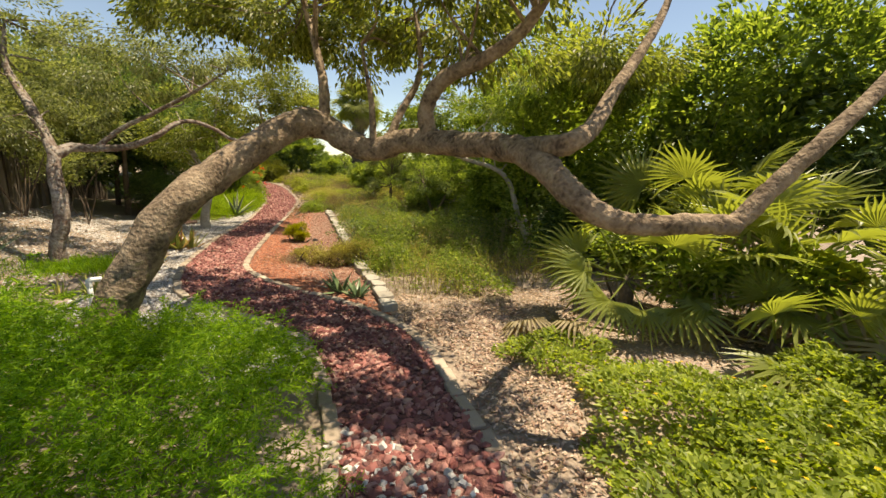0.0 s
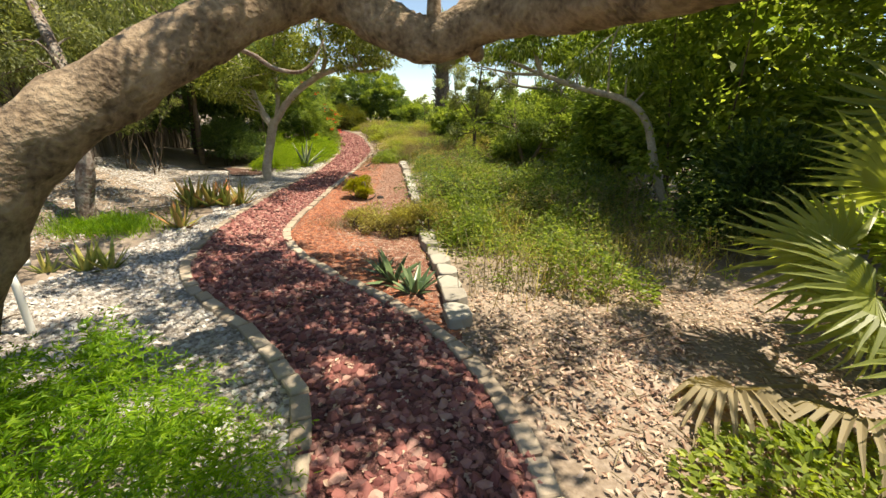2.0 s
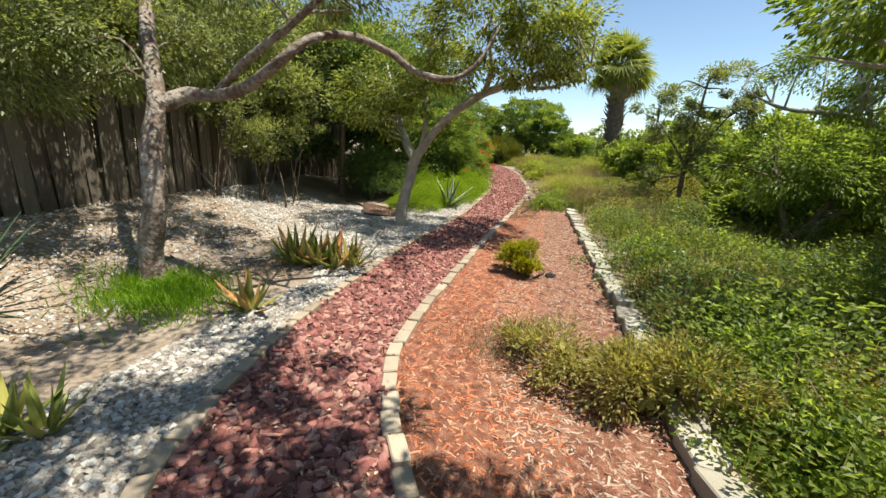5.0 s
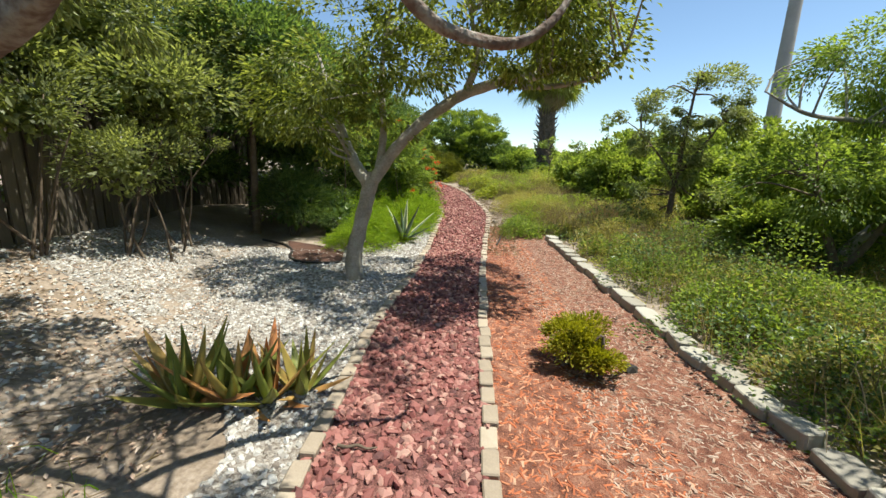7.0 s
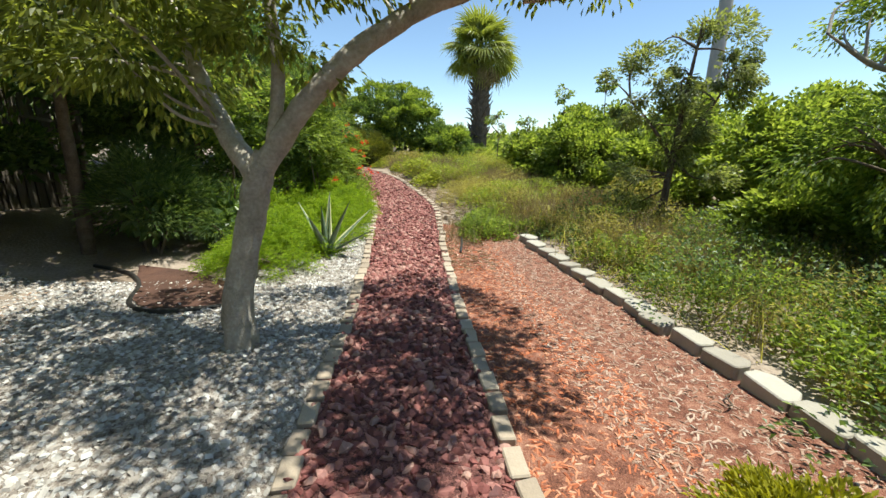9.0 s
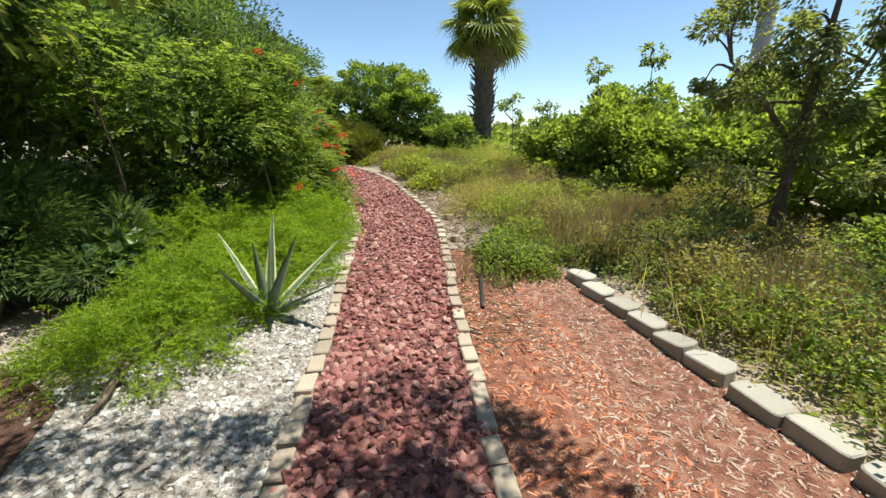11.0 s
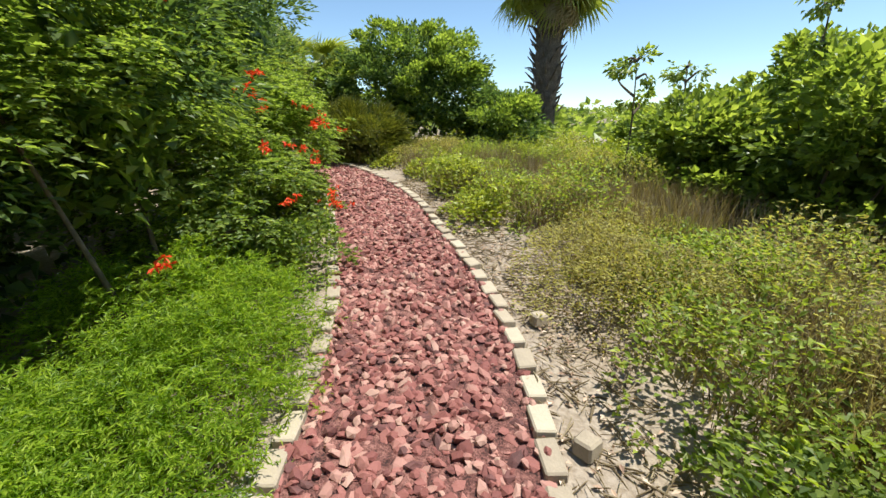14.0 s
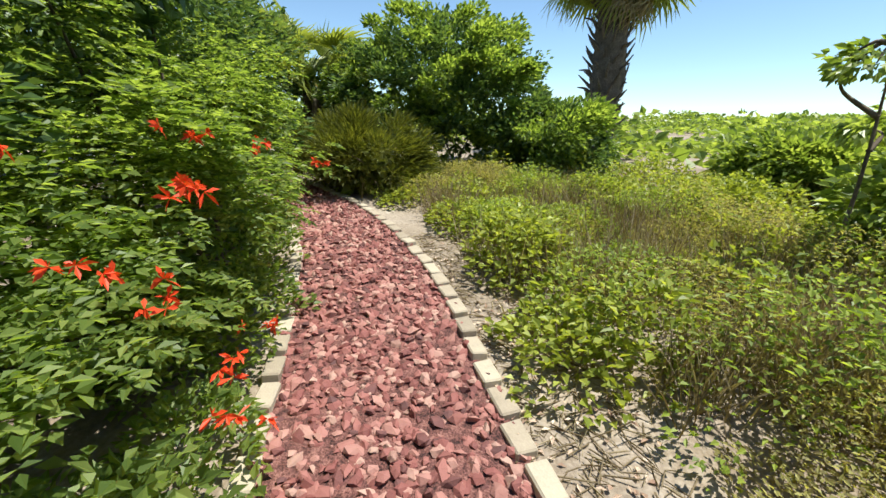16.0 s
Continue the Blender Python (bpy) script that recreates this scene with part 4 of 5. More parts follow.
def feathery(name, label, domes, n, seed, L=0.22, per=34, leaf=None, needle=0.03, wide=0.006):
    """Arching plumes set with fine needles."""
    rng = R(seed)
    P, D = dome_points(rng, domes, n, 0.48)
    d = unit(D * (1, 1, 0.5) + rng.normal(size=D.shape) * 0.5)
    s = rng.random((n, per))
    B = P[:, None] + d[:, None] * (s * L)[..., None] - np.array((0, 0, 1.0)) * (s * s * L * 0.35)[..., None]
    a = rng.normal(size=(n, per, 3)) * 0.8 + d[:, None] * 0.7
    ob = part(name, mesh_np(name, *leaves(rng, B.reshape(-1, 3), a.reshape(-1, 3), needle, wide, up=0.6), [leaf or M_LEAF_FERN]))
    return tagged(ob, label, "fern", kind="stuff")


feathery("asparagus_fern", "feathery bright green asparagus fern mound at the path edge", [(-1.65, 2.05, 0.85, 0.9, 0.7), (-2.8, 1.9, 0.9, 1.0, 0.82), (-1.2, 1.1, 0.62, 0.8, 0.5), (-3.7, 2.5, 0.9, 0.7, 0.75), (-2.2, 0.6, 1.0, 0.9, 0.6), (-2.0, 2.85, 0.7, 0.4, 0.55)], 5600, 110, 0.26, 30, M_LEAF_ASPARAGUS, 0.038, 0.008)
rng = R(144)
B = np.column_stack([rng.normal(-2.6, 0.26, 900), rng.normal(7.15, 0.2, 900)])
B = np.column_stack([B, ground_z(B[:, 0], B[:, 1])])
tagged(part("dry_grass", mesh_np("dry_grass", *blades(rng, B, rng.normal(size=B.shape) * 0.5 + (0, 0, 1), 0.17, 0.004), [M_LEAF_BROWN])), "wispy dry grass tuft in the red mulch", "grass", kind="stuff")
feathery("fern_bank", "bright green feathery fern bank beside the path", [(-7.2, 13.4, 0.6, 0.7, 0.5), (-7.3, 14.3, 0.5, 0.7, 0.5), (-7.28, 12.5, 0.55, 0.65, 0.5), (-7.15, 11.95, 0.5, 0.4, 0.4), (-8.0, 13.6, 0.7, 0.9, 0.7), (-7.4, 15.1, 0.4, 0.6, 0.5), (-8.0, 15.2, 0.5, 0.6, 0.7), (-6.95, 13.8, 0.3, 0.5, 0.34), (-7.12, 14.7, 0.32, 0.5, 0.42), (-6.9, 12.9, 0.3, 0.4, 0.34)], 6400, 112, 0.26, 30, None, 0.038, 0.0075)
def strip_points(rng, G, n, hmax, s=2.2, floor=0.12, size=0.28):
    """Leaf places over a draped strip, on many separate uneven tufts."""
    area = np.abs(np.cross(G[1:, :-1] - G[:-1, :-1], G[:-1, 1:] - G[:-1, :-1])).sum()
    k = int(np.clip(area / (size * size) * 0.5, 12, 900))
    c = in_strip(rng, G, k)
    r = size * rng.uniform(0.5, 1.5, k)
    hh = hmax * rng.uniform(0.35, 1.15, k) * np.clip(0.75 + 0.45 * wave(c[:, 0], c[:, 1], s, 0.5), 0.25, 1.3)
    i = rng.choice(k, n, p=r * r / (r * r).sum())
    a, q = rng.random(n) * 2 * np.pi, rng.random(n) ** 0.5
    q = q * (1 + 0.25 * np.sin(a * 3 + i) + 0.15 * np.sin(a * 5 + i * 2.0))
    xy = c[i] + np.column_stack([np.cos(a), np.sin(a)]) * (q * r[i])[:, None]
    h = hh[i] * np.sqrt(np.clip(1.1 - q * q, 0.04, 1))
    z = ground_z(xy[:, 0], xy[:, 1]) + h * (floor + (1 - floor) * rng.random(n) ** 0.6) + 0.01
    d = np.column_stack([np.cos(a) * q, np.sin(a) * q, np.full(n, 0.5)]) + rng.normal(size=(n, 3)) * 0.5
    return np.column_stack([xy, z]), d


def growth(name, label, G, n, hmax, L, W, leaf, seed, category="ground cover", stalks=0, stalk_mat=None, stalk=0.4, up=0.65, **kw):
    """Leaves, with stalks among them, over a strip of ground."""
    rng = R(seed)
    P, D = strip_points(rng, G, n, hmax, **kw)
    tagged(part(name, mesh_np(name, *leaves(rng, P, D, L, W, up=up), [leaf])), label, category, kind="stuff")
    if stalks:
        B, _ = strip_points(rng, G, stalks, hmax * 0.5)
        B[:, 2] = ground_z(B[:, 0], B[:, 1])
        tagged(part(name + "_stalks", mesh_np("stalks", *blades(rng, B, rng.normal(size=B.shape) * 0.3 + (0, 0, 1), stalk, 0.007, 0.1), [stalk_mat or M_LEAF_BROWN])), "thin dry stalks among the low growth", "stalks", kind="stuff")


G1, _ = strip([(x + 0.38, y) for x, y in WALL[1:]], [(2.2, 6.5), (1.7, 7.3), (1.6, 8.6), (1.6, 10.4), (1.2, 12.0), (0.6, 13.6), (-0.4, 14.8)], 60, 16)
growth("meadow_weeds", "green weeds and low herbs beyond the block wall", G1, 46000, 0.85, 0.046, 0.026, M_LEAF_BRIGHT, 120, "weeds", 1800, M_LEAF_SCRUB, 0.5, size=0.5)
growth("meadow_bushes", "dark green leafy clumps beyond the block wall", G1[14:], 24000, 0.85, 0.05, 0.028, M_LEAF_DARK, 121, "weeds", size=0.5)
growth("meadow_herbs", "olive twiggy herbs beyond the block wall", G1, 24000, 0.6, 0.034, 0.016, M_LEAF_SCRUB, 122, "weeds", 3000, M_LEAF_BROWN, 0.55, size=0.34)
G2, _ = strip([(x + 0.72, y + 0.12) for x, y in EAST[20:27]], [(-1.6, 14.7), (-1.8, 15.5), (-2.6, 16.4), (-3.3, 17.6), (-4.3, 18.9), (-5.6, 20.3), (-7.4, 21.6)], 60, 16)
growth("dry_scrub", "olive and brown dry scrub bordering the path", G2, 70000, 0.68, 0.032, 0.014, M_LEAF_SCRUB, 124, "scrub", 16000, M_LEAF_BROWN, 0.42, up=0.8, size=0.5)
growth("green_herbs", "green leafy herbs among the dry scrub", G2, 34000, 0.6, 0.044, 0.024, M_LEAF_GROUND, 125, "weeds", up=0.8, size=0.42)
G3, _ = strip([(-4.5, 14.7), (-3.2, 14.5), (-2.0, 14.0)], [(-3.2, 14.0), (-2.5, 12.4), (-1.6, 11.4)], 16, 8)
growth("olive_scrub", "olive twiggy scrub at the end of the block wall", G3, 6500, 0.6, 0.045, 0.022, M_LEAF_SCRUB, 126, "scrub", 2200, M_LEAF_BROWN, 0.5)
G4, _ = strip([(-6.2, 17.4), (-6.8, 18.4), (-7.5, 19.2), (-8.5, 20.1), (-9.9, 21.1)], [(-3.6, 19.6), (-4.0, 21.5), (-5.0, 23.0), (-6.5, 24.0), (-9.0, 22.6)], 40, 14)
G8, _ = strip([(-5.0, 13.7), (-4.5, 13.85), (-4.15, 14.15)], [(-4.9, 14.6), (-4.2, 14.7), (-3.2, 14.6)], 10, 6)
growth("corner_weeds", "leafy green weeds at the end of the mulch bed", G8, 7000, 0.4, 0.045, 0.028, M_LEAF_BRIGHT, 127, "weeds", 300, M_LEAF_BROWN, 0.35, size=0.25)
growth("green_scrub", "low bright green vine cover on the dune slope", G4, 34000, 0.5, 0.065, 0.045, M_LEAF_YELLOW, 128, "scrub", 1200, M_LEAF_BROWN, 0.4)
G5, _ = strip([(-16, 23), (-10, 24.5), (-6, 24.0), (-3, 21.5), (2, 20.5), (8, 18), (9, 12)], [(-34, 50), (-20, 56), (-6, 60), (8, 58), (24, 52), (34, 40), (34, 20)], 60, 30)
growth("dune_scrub", "distant low green dune scrub", G5, 44000, 0.8, 0.34, 0.23, M_LEAF_SEAGRAPE, 132, "scrub", s=0.7, size=1.3)
G6, _ = strip([(-3.0, -2.0), (-8.5, -2.0), (-8.2, 2.2), (-6.4, 3.8)], [(-1.2, -1.0), (-3.4, -0.2), (-4.0, 1.6), (-4.5, 2.9)], 30, 12)
G7, _ = strip([(x - 0.08, y) for x, y in WEST[22:27]], [(x - 0.75, y + 0.1) for x, y in WEST[22:27]], 40, 8)
growth("edge_herbs", "bright leafy growth spilling over the path edging", G7, 8000, 0.55, 0.06, 0.032, M_LEAF_BRIGHT, 134, "weeds", size=0.24)
growth("shade_plants", "dark green shade plants under the trees", G6, 14000, 0.5, 0.09, 0.04, M_LEAF_DARK, 136, "shrub")
cover("corner_cover", "leafy green plants at the end of the block wall", [(-3.95, 14.45, 0.45, 0.35, 0.26), (-3.3, 14.2, 0.35, 0.35, 0.25), (-4.5, 14.4, 0.4, 0.3, 0.24)], 5000, 0.042, 0.022, M_LEAF_BRIGHT, 139, "weeds")
rng = R(151)
for nm, lb, mat, sd, n, L, k in (("leafy_weeds", "leafy green weed clumps crowding the back of the block wall", M_LEAF_BRIGHT, 152, 21000, 0.055, 27), ("twiggy_weeds", "olive weed clumps crowding the back of the block wall", M_LEAF_SCRUB, 155, 11000, 0.046, 14)):
    domes = []
    for i in range(k):
        y = rng.uniform(5.4, 13.4)
        x = float(np.interp(y, [p[1] for p in WALL], [p[0] for p in WALL]))
        r = rng.uniform(0.22, 0.5)
        domes.append((x + r * 1.15 + 0.16 + 1.9 * rng.random() ** 1.7, y, r, r * rng.uniform(0.8, 1.3), r * rng.uniform(0.8, 1.35)))
    cover(nm, lb, domes, n, L, L * 0.6, mat, sd, "weeds", floor=0.1)
shrub("yellow_shrub", "small rounded yellow-green shrub in the mulch", [(-3.38, 9.06, -0.10, 0.23, 0.22, 0.22), (-3.22, 8.92, -0.15, 0.15, 0.15, 0.15)], 6500, 0.032, 0.018, M_LEAF_GOLD, 140, 60, 0.08, stems=12)
shrub("grey_shrub", "straggly olive-grey shrub in the mulch beside the block wall", [(-1.75, 6.95, -0.12, 0.35, 0.28, 0.25), (-2.2, 6.98, -0.15, 0.32, 0.25, 0.2), (-1.45, 7.0, -0.08, 0.3, 0.28, 0.26), (-2.55, 7.1, -0.18, 0.2, 0.2, 0.14)], 7000, 0.04, 0.016, M_LEAF_SCRUB, 141, 60, 0.12, stems=14)
rng = R(142)
B = np.column_stack([rng.normal(-5.75, 0.34, 2600), rng.normal(6.05, 0.24, 2600)])
B = np.column_stack([B, ground_z(B[:, 0], B[:, 1])])
tagged(part("grass_patch", mesh_np("grass_patch", *blades(rng, B, rng.normal(size=B.shape) * 0.35 + (0, 0, 1), 0.2, 0.008), [M_LEAF_ASPARAGUS])), "patch of green grass under the small tree", "grass", kind="stuff")


# ---- rosettes ----
def leaf_blade(name, L, W, thick, mats, curl=0.25, margin=False, n=7):
    """A thick tapering succulent leaf along x, curved, with a channelled top."""
    s = np.linspace(0, 1, n)
    w = W * np.where(s < 0.3, 0.75 + 0.25 * s / 0.3, np.clip(1 - (s - 0.3) / 0.7, 0.02, 1) ** 0.8)
    x, z = L * s * (1 - 0.15 * curl * s), L * curl * (s - s * s * 0.2) * s
    th = thick * (1.05 - s)
    cols = [(-0.5, 0.25), (-0.3, 0.05), (0, -0.1), (0.3, 0.05), (0.5, 0.25), (0, -1.0)]
    V = np.array([[(x[i], c * w[i], z[i] + d * (w[i] * 0.45 if d > -0.9 else 0) + (-th[i] if d < -0.9 else 0)) for c, d in cols] for i in range(n)]).reshape(-1, 3)
    F, mi = [], []
    for i in range(n - 1):
        for j in range(6):
            k = (j + 1) % 6
            F.append((i * 6 + j, i * 6 + k, (i + 1) * 6 + k, (i + 1) * 6 + j))
            mi.append(1 if margin and j in (0, 3) else 0)
    me = mesh_np(name, V, F, mats, True)
    me.polygons.foreach_set("material_index", np.array(mi, np.int32))
    return me


def rosette(name, label, x, y, size, me, count, seed, category, group="", spread=(15, 80), z0=-0.02):
    rng = R(seed)
    t = thing(name, label, category, group, at=pose(x, y, gz(x, y) + z0))
    for i in range(count):
        f = i / max(1, count - 1)
        el = spread[0] + (spread[1] - spread[0]) * f + rng.normal() * 6
        s = size * rng.uniform(0.8, 1.15) * (0.85 + 0.3 * (1 - abs(f - 0.5)))
        a = i * 137.5 + rng.normal() * 14
        part("leaf", me, t, "", pose(0.02 * math.cos(radians(a)), 0.02 * math.sin(radians(a)), 0, 0, 0, a) @ pose(0, 0, 0, rng.normal() * 12, -el, 0) @ Matrix.Diagonal((s, s, s, 1)))
    return t


ALOE = leaf_blade("aloe_leaf", 0.50, 0.10, 0.02, [M_ALOE], 0.18)
YALOE = leaf_blade("pale_aloe_leaf", 0.36, 0.06, 0.014, [M_ALOE_YELLOW], 0.15)
AGAVE = leaf_blade("agave_leaf", 0.76, 0.105, 0.022, [M_AGAVE, M_AGAVE_EDGE], -0.05, True, 9)
GAGAVE = leaf_blade("green_agave_leaf", 0.36, 0.085, 0.016, [M_AGAVE_GREEN], -0.12)
for k, (x, y, s, n) in enumerate([(-5.72, 7.55, 1.0, 16), (-5.48, 7.68, 1.0, 15), (-5.28, 7.78, 0.95, 15), (-5.12, 7.92, 0.85, 13), (-5.95, 7.62, 0.7, 10), (-4.86, 6.38, 0.75, 14)]):
    rosette("aloe", "reddish-green spiky aloe rosette in brown litter", x, y, s, ALOE, n, 150 + k, "aloe", "aloe clump", (12, 84))
for k, (x, y, s) in enumerate([(-4.35, 4.75, 0.95), (-4.2, 4.85, 0.8), (-4.65, 4.62, 0.65)]):
    rosette("pale_aloe", "yellow-green aloe rosette in sandy gravel", x, y, s, YALOE, 13, 160 + k, "aloe", "pale aloes", (20, 80))
rosette("agave", "variegated agave with cream-edged grey-green leaves", -6.66, 12.70, 1.0, AGAVE, 9, 174, "agave", "", (28, 88), 0.02)
for k, (x, y, s) in enumerate([(-1.38, 5.28, 0.9), (-1.12, 5.08, 0.85), (-1.55, 5.45, 0.6)]):
    rosette("green_agave", "dull green agave rosette in red mulch", x, y, s, GAGAVE, 15, 180 + k, "agave", "green agaves", (5, 70))


# ---- fan palms ----
def fan_mesh(name, mats, seed, blades_n=22, R0=0.55, arc=210, petiole=0.6, droop=0.15):
    """A fan frond: a stalk along x, then folded segments spread in a fan."""
    rng = R(seed)
    hub = np.array((petiole, 0, petiole * 0.08))
    V, F, k = [hub], [], 0
    for i in range(blades_n):
        a = radians(-arc / 2 + arc * i / (blades_n - 1))
        l = R0 * (1 - 0.25 * abs(a) / radians(arc / 2)) * rng.uniform(0.85, 1.08)
        d = np.array((math.cos(a), math.sin(a), 0.0))
        s = np.array((-d[1], d[0], 0))
        o = hub
        w = R0 * 0.040
        up = np.array((0, 0, 1.0))
        m1, m2 = o + d * l * 0.42 + up * 0.02, o + d * l * 0.75 - up * l * droop * 0.35
        tip = o + d * l - up * l * droop * rng.uniform(0.7, 2.0) + s * rng.normal() * 0.02
        V += [m1 - s * w + up * w * 0.5, m1 - up * w * 0.35, m1 + s * w + up * w * 0.5, m2 - s * w * 0.55, m2 - up * w * 0.3, m2 + s * w * 0.55, tip]
        F += [(0, k + 2, k + 1, 0), (0, k + 3, k + 2, 0)]
        F += [(k + 1, k + 2, k + 5, k + 4), (k + 2, k + 3, k + 6, k + 5), (k + 4, k + 5, k + 7, k + 7), (k + 5, k + 6, k + 7, k + 7)]
        k += 7
    v, f = tube([(0, 0, 0), (petiole * 0.5, 0, petiole * 0.05), (petiole, 0, petiole * 0.08)], [0.014, 0.011, 0.008], 5, 3)
    V, F = np.vstack([np.array(V), v]), np.vstack([np.array(F), f + k + 1])
    tris = np.vstack([F[:, [0, 1, 2]], F[:, [0, 2, 3]]])
    tris = tris[(tris[:, 0] != tris[:, 1]) & (tris[:, 1] != tris[:, 2]) & (tris[:, 0] != tris[:, 2])]
    return mesh_np(name, V, tris, mats)


FANS = [fan_mesh("frond", [M_FROND], 200 + i, petiole=0.55 + 0.1 * i) for i in range(3)]
FAN_PALM = fan_mesh("palm_frond", [M_FROND], 207, 26, 0.6, 230, 0.5, 0.24)
FAN_DRY = fan_mesh("dry_frond", [M_FROND_DRY], 205, droop=0.5, petiole=0.5)


def palmetto(x, y, size, fronds, seed, dry=2, z=0.0, label="saw palmetto clump with stiff fan-shaped green fronds", aimed=()):
    """fronds: a count spread round the stump; aimed: further ones as (turn, rise, twist)."""
    rng = R(seed)
    t = thing("saw_palmetto", label, "palmetto", "palmettos", at=pose(x, y, gz(x, y) + z))
    ways = [(i * 137.5 + rng.normal() * 12, rng.uniform(15, 75) * (0.65 + 0.35 * i / fronds), rng.normal() * 38) for i in range(fronds)] + list(aimed)
    for i, (a, el, tw) in enumerate(ways):
        s = size * rng.uniform(0.8, 1.15)
        part("frond", FANS[i % 3], t, "", pose(0, 0, 0.05, 0, 0, a) @ pose(0, 0, 0, tw, -el, 0) @ Matrix.Diagonal((s, s, s, 1)))
    for i in range(dry):
        part("dry_frond", FAN_DRY, t, "dry straw-coloured frond", pose(0, 0, 0.05, 0, 0, rng.random() * 360) @ pose(0, 0, 0, rng.normal() * 20, rng.uniform(-5, 15), 0) @ Matrix.Diagonal((size, size, size, 1)))
    v, f = tube([(0, 0, -0.1 - max(z, 0)), (0.02, 0, 0.0), (0, 0, 0.1)], [0.09, 0.08, 0.05], 8, 3)
    part("stump", mesh_np("stump", v, f, [M_PALM], True), t)
    return t


for k, (x, y, s, n, z, aimed) in enumerate([(2.15, 4.5, 1.0, 5, 0.45, [(205, 10, -45), (190, -5, -55), (232, -10, -25), (262, -18, 0), (165, 20, -60), (292, -12, 20)]), (3.05, 4.5, 1.1, 7, 0.55, [(250, 45, 10), (285, -12, 5), (230, 5, -25), (265, 20, 0)]), (3.1, 3.45, 1.0, 7, 0.1, [(265, -8, 5), (235, 0, -20), (295, 0, 15)]), (4.0, 4.3, 1.3, 11, 0.7, []), (4.3, 3.0, 1.2, 10, 0.2, []), (3.7, 5.6, 1.4, 9, 1.0, [])]):
    palmetto(x, y, s, n, 210 + k, 2, z, aimed=aimed)
shrub("vine_bush", "broad-leaved green vine scrambling among the palmettos", [(2.75, 4.25, 0.35, 0.45, 0.4, 0.4), (2.4, 4.9, 0.45, 0.5, 0.4, 0.4), (3.5, 3.9, 0.4, 0.5, 0.5, 0.4)], 3000, 0.09, 0.065, M_LEAF_BRIGHT, 218, 90, 0.25, "vine")
for k, (x, y, s, z) in enumerate([(-11.6, 23.0, 1.4, 1.6), (-12.4, 22.2, 1.3, 1.5), (-11.0, 22.4, 1.2, 1.2)]):
    palmetto(x, y, s, 14, 230 + k, 1, z, "palmetto clump behind the round thicket")

# cabbage palm
pt = thing("cabbage_palm", "tall cabbage palm with a shaggy trunk and round crown", "palm tree", at=pose(-5.75, 26.8, gz(-6.0, 26.8) + 0.1))
rng = R(240)
v, f = tube([(0, 0, -0.2), (0.02, 0, 1.0), (0.05, 0, 2.4), (0, 0, 4.2)], [0.36, 0.36, 0.38, 0.34], 14, 6, 0.06, rng)
part("trunk", mesh_np("trunk", v, f, [M_PALM], True), pt)
for i in range(110):
    a, h = i * 2.4, 0.5 + 3.6 * i / 110
    d = np.array((math.cos(a), math.sin(a), 0))
    o = d * 0.32 + (0, 0, h)
    part("leaf_base", mesh_np("leaf_base", *tube([o, o + d * 0.12 + (0, 0, 0.12), o + d * rng.uniform(0.16, 0.34) + (0, 0, rng.uniform(0.12, 0.4))], [0.05, 0.035, 0.012], 5, 2), [M_PALM], True), pt)
for i in range(60):
    a, el = i * 137.5, 80 - 130 * (i / 60) ** 0.9 + rng.normal() * 6
    s = rng.uniform(1.5, 1.9)
    part("frond", FAN_PALM, pt, "", pose(0, 0, 4.2, 0, 0, a) @ pose(0, 0, 0, rng.normal() * 25, -el, 0) @ Matrix.Diagonal((s, s, s, 1)))
for i in range(7):
    part("dead_frond", FAN_DRY, pt, "hanging brown dead frond", pose(0.1, -0.1, 3.9, 0, 0, -20 + rng.normal() * 25) @ pose(0, 0, 0, rng.normal() * 30, 48 + rng.normal() * 9, 0) @ Matrix.Diagonal((1.3, 1.3, 1.3, 1)))

# ---- utility pole and cables ----
pole = thing("utility_pole", "tall grey weathered utility pole", "utility pole", at=pose(2.4, 23.8, gz(2.4, 23.8)))
v, f = tube([(0, 0, -0.5), (0, 0, 4), (0.02, 0, 9)], [0.24, 0.21, 0.16], 16, 3)
part("shaft", mesh_np("shaft", v, f, [M_POLE], True), pole)
part("lamp_arm", mesh_np("lamp_arm", *tube([(0, 0, 6.0), (-0.5, -0.1, 6.35), (-1.2, -0.2, 6.45)], [0.045, 0.04, 0.035], 8, 4), [M_POLE], True), pole)
part("lamp_head", mesh_np("lamp_head", *tube([(-1.15, -0.19, 6.45), (-1.3, -0.21, 6.46), (-1.6, -0.26, 6.44), (-1.8, -0.29, 6.40)], [0.05, 0.12, 0.13, 0.04], 10, 4), [M_POLE], True), pole, "grey street lamp head")
for k, (z, dz) in enumerate([(8.6, 0.0), (7.6, 0.5)]):
    v, f = tube([(-30, 30, z + 1 + dz + gz(2, 23.8)), (-14, 26, z - 0.2 + gz(2, 23.8)), (2.4, 23.8, z + gz(2, 23.8))], [0.012] * 3, 6, 8)
    tagged(part("overhead_cable", mesh_np("overhead_cable", v, f, [M_WIRE], True)), "thin dark overhead cable", "cable")

# ---- standing pipe ----
pipe = thing("water_pipe", "white plastic standpipe in the gravel bed", "pipe", at=pose(-3.40, 3.68, gz(-3.40, 3.68) + 0.04))
v, f = tube([(0, 0, -0.1), (0, 0, 0.2), (0, 0, 0.42)], [0.022] * 3, 12, 2)
part("riser", mesh_np("riser", v, f, [M_PVC], True), pipe)
v, f = tube([(0, 0, 0.40), (0, 0, 0.455), (0.03, 0.03, 0.46), (0.07, 0.07, 0.46)], [0.027, 0.027, 0.024, 0.022], 12, 3)
part("elbow", mesh_np("elbow", v, f, [M_PVC], True), pipe)

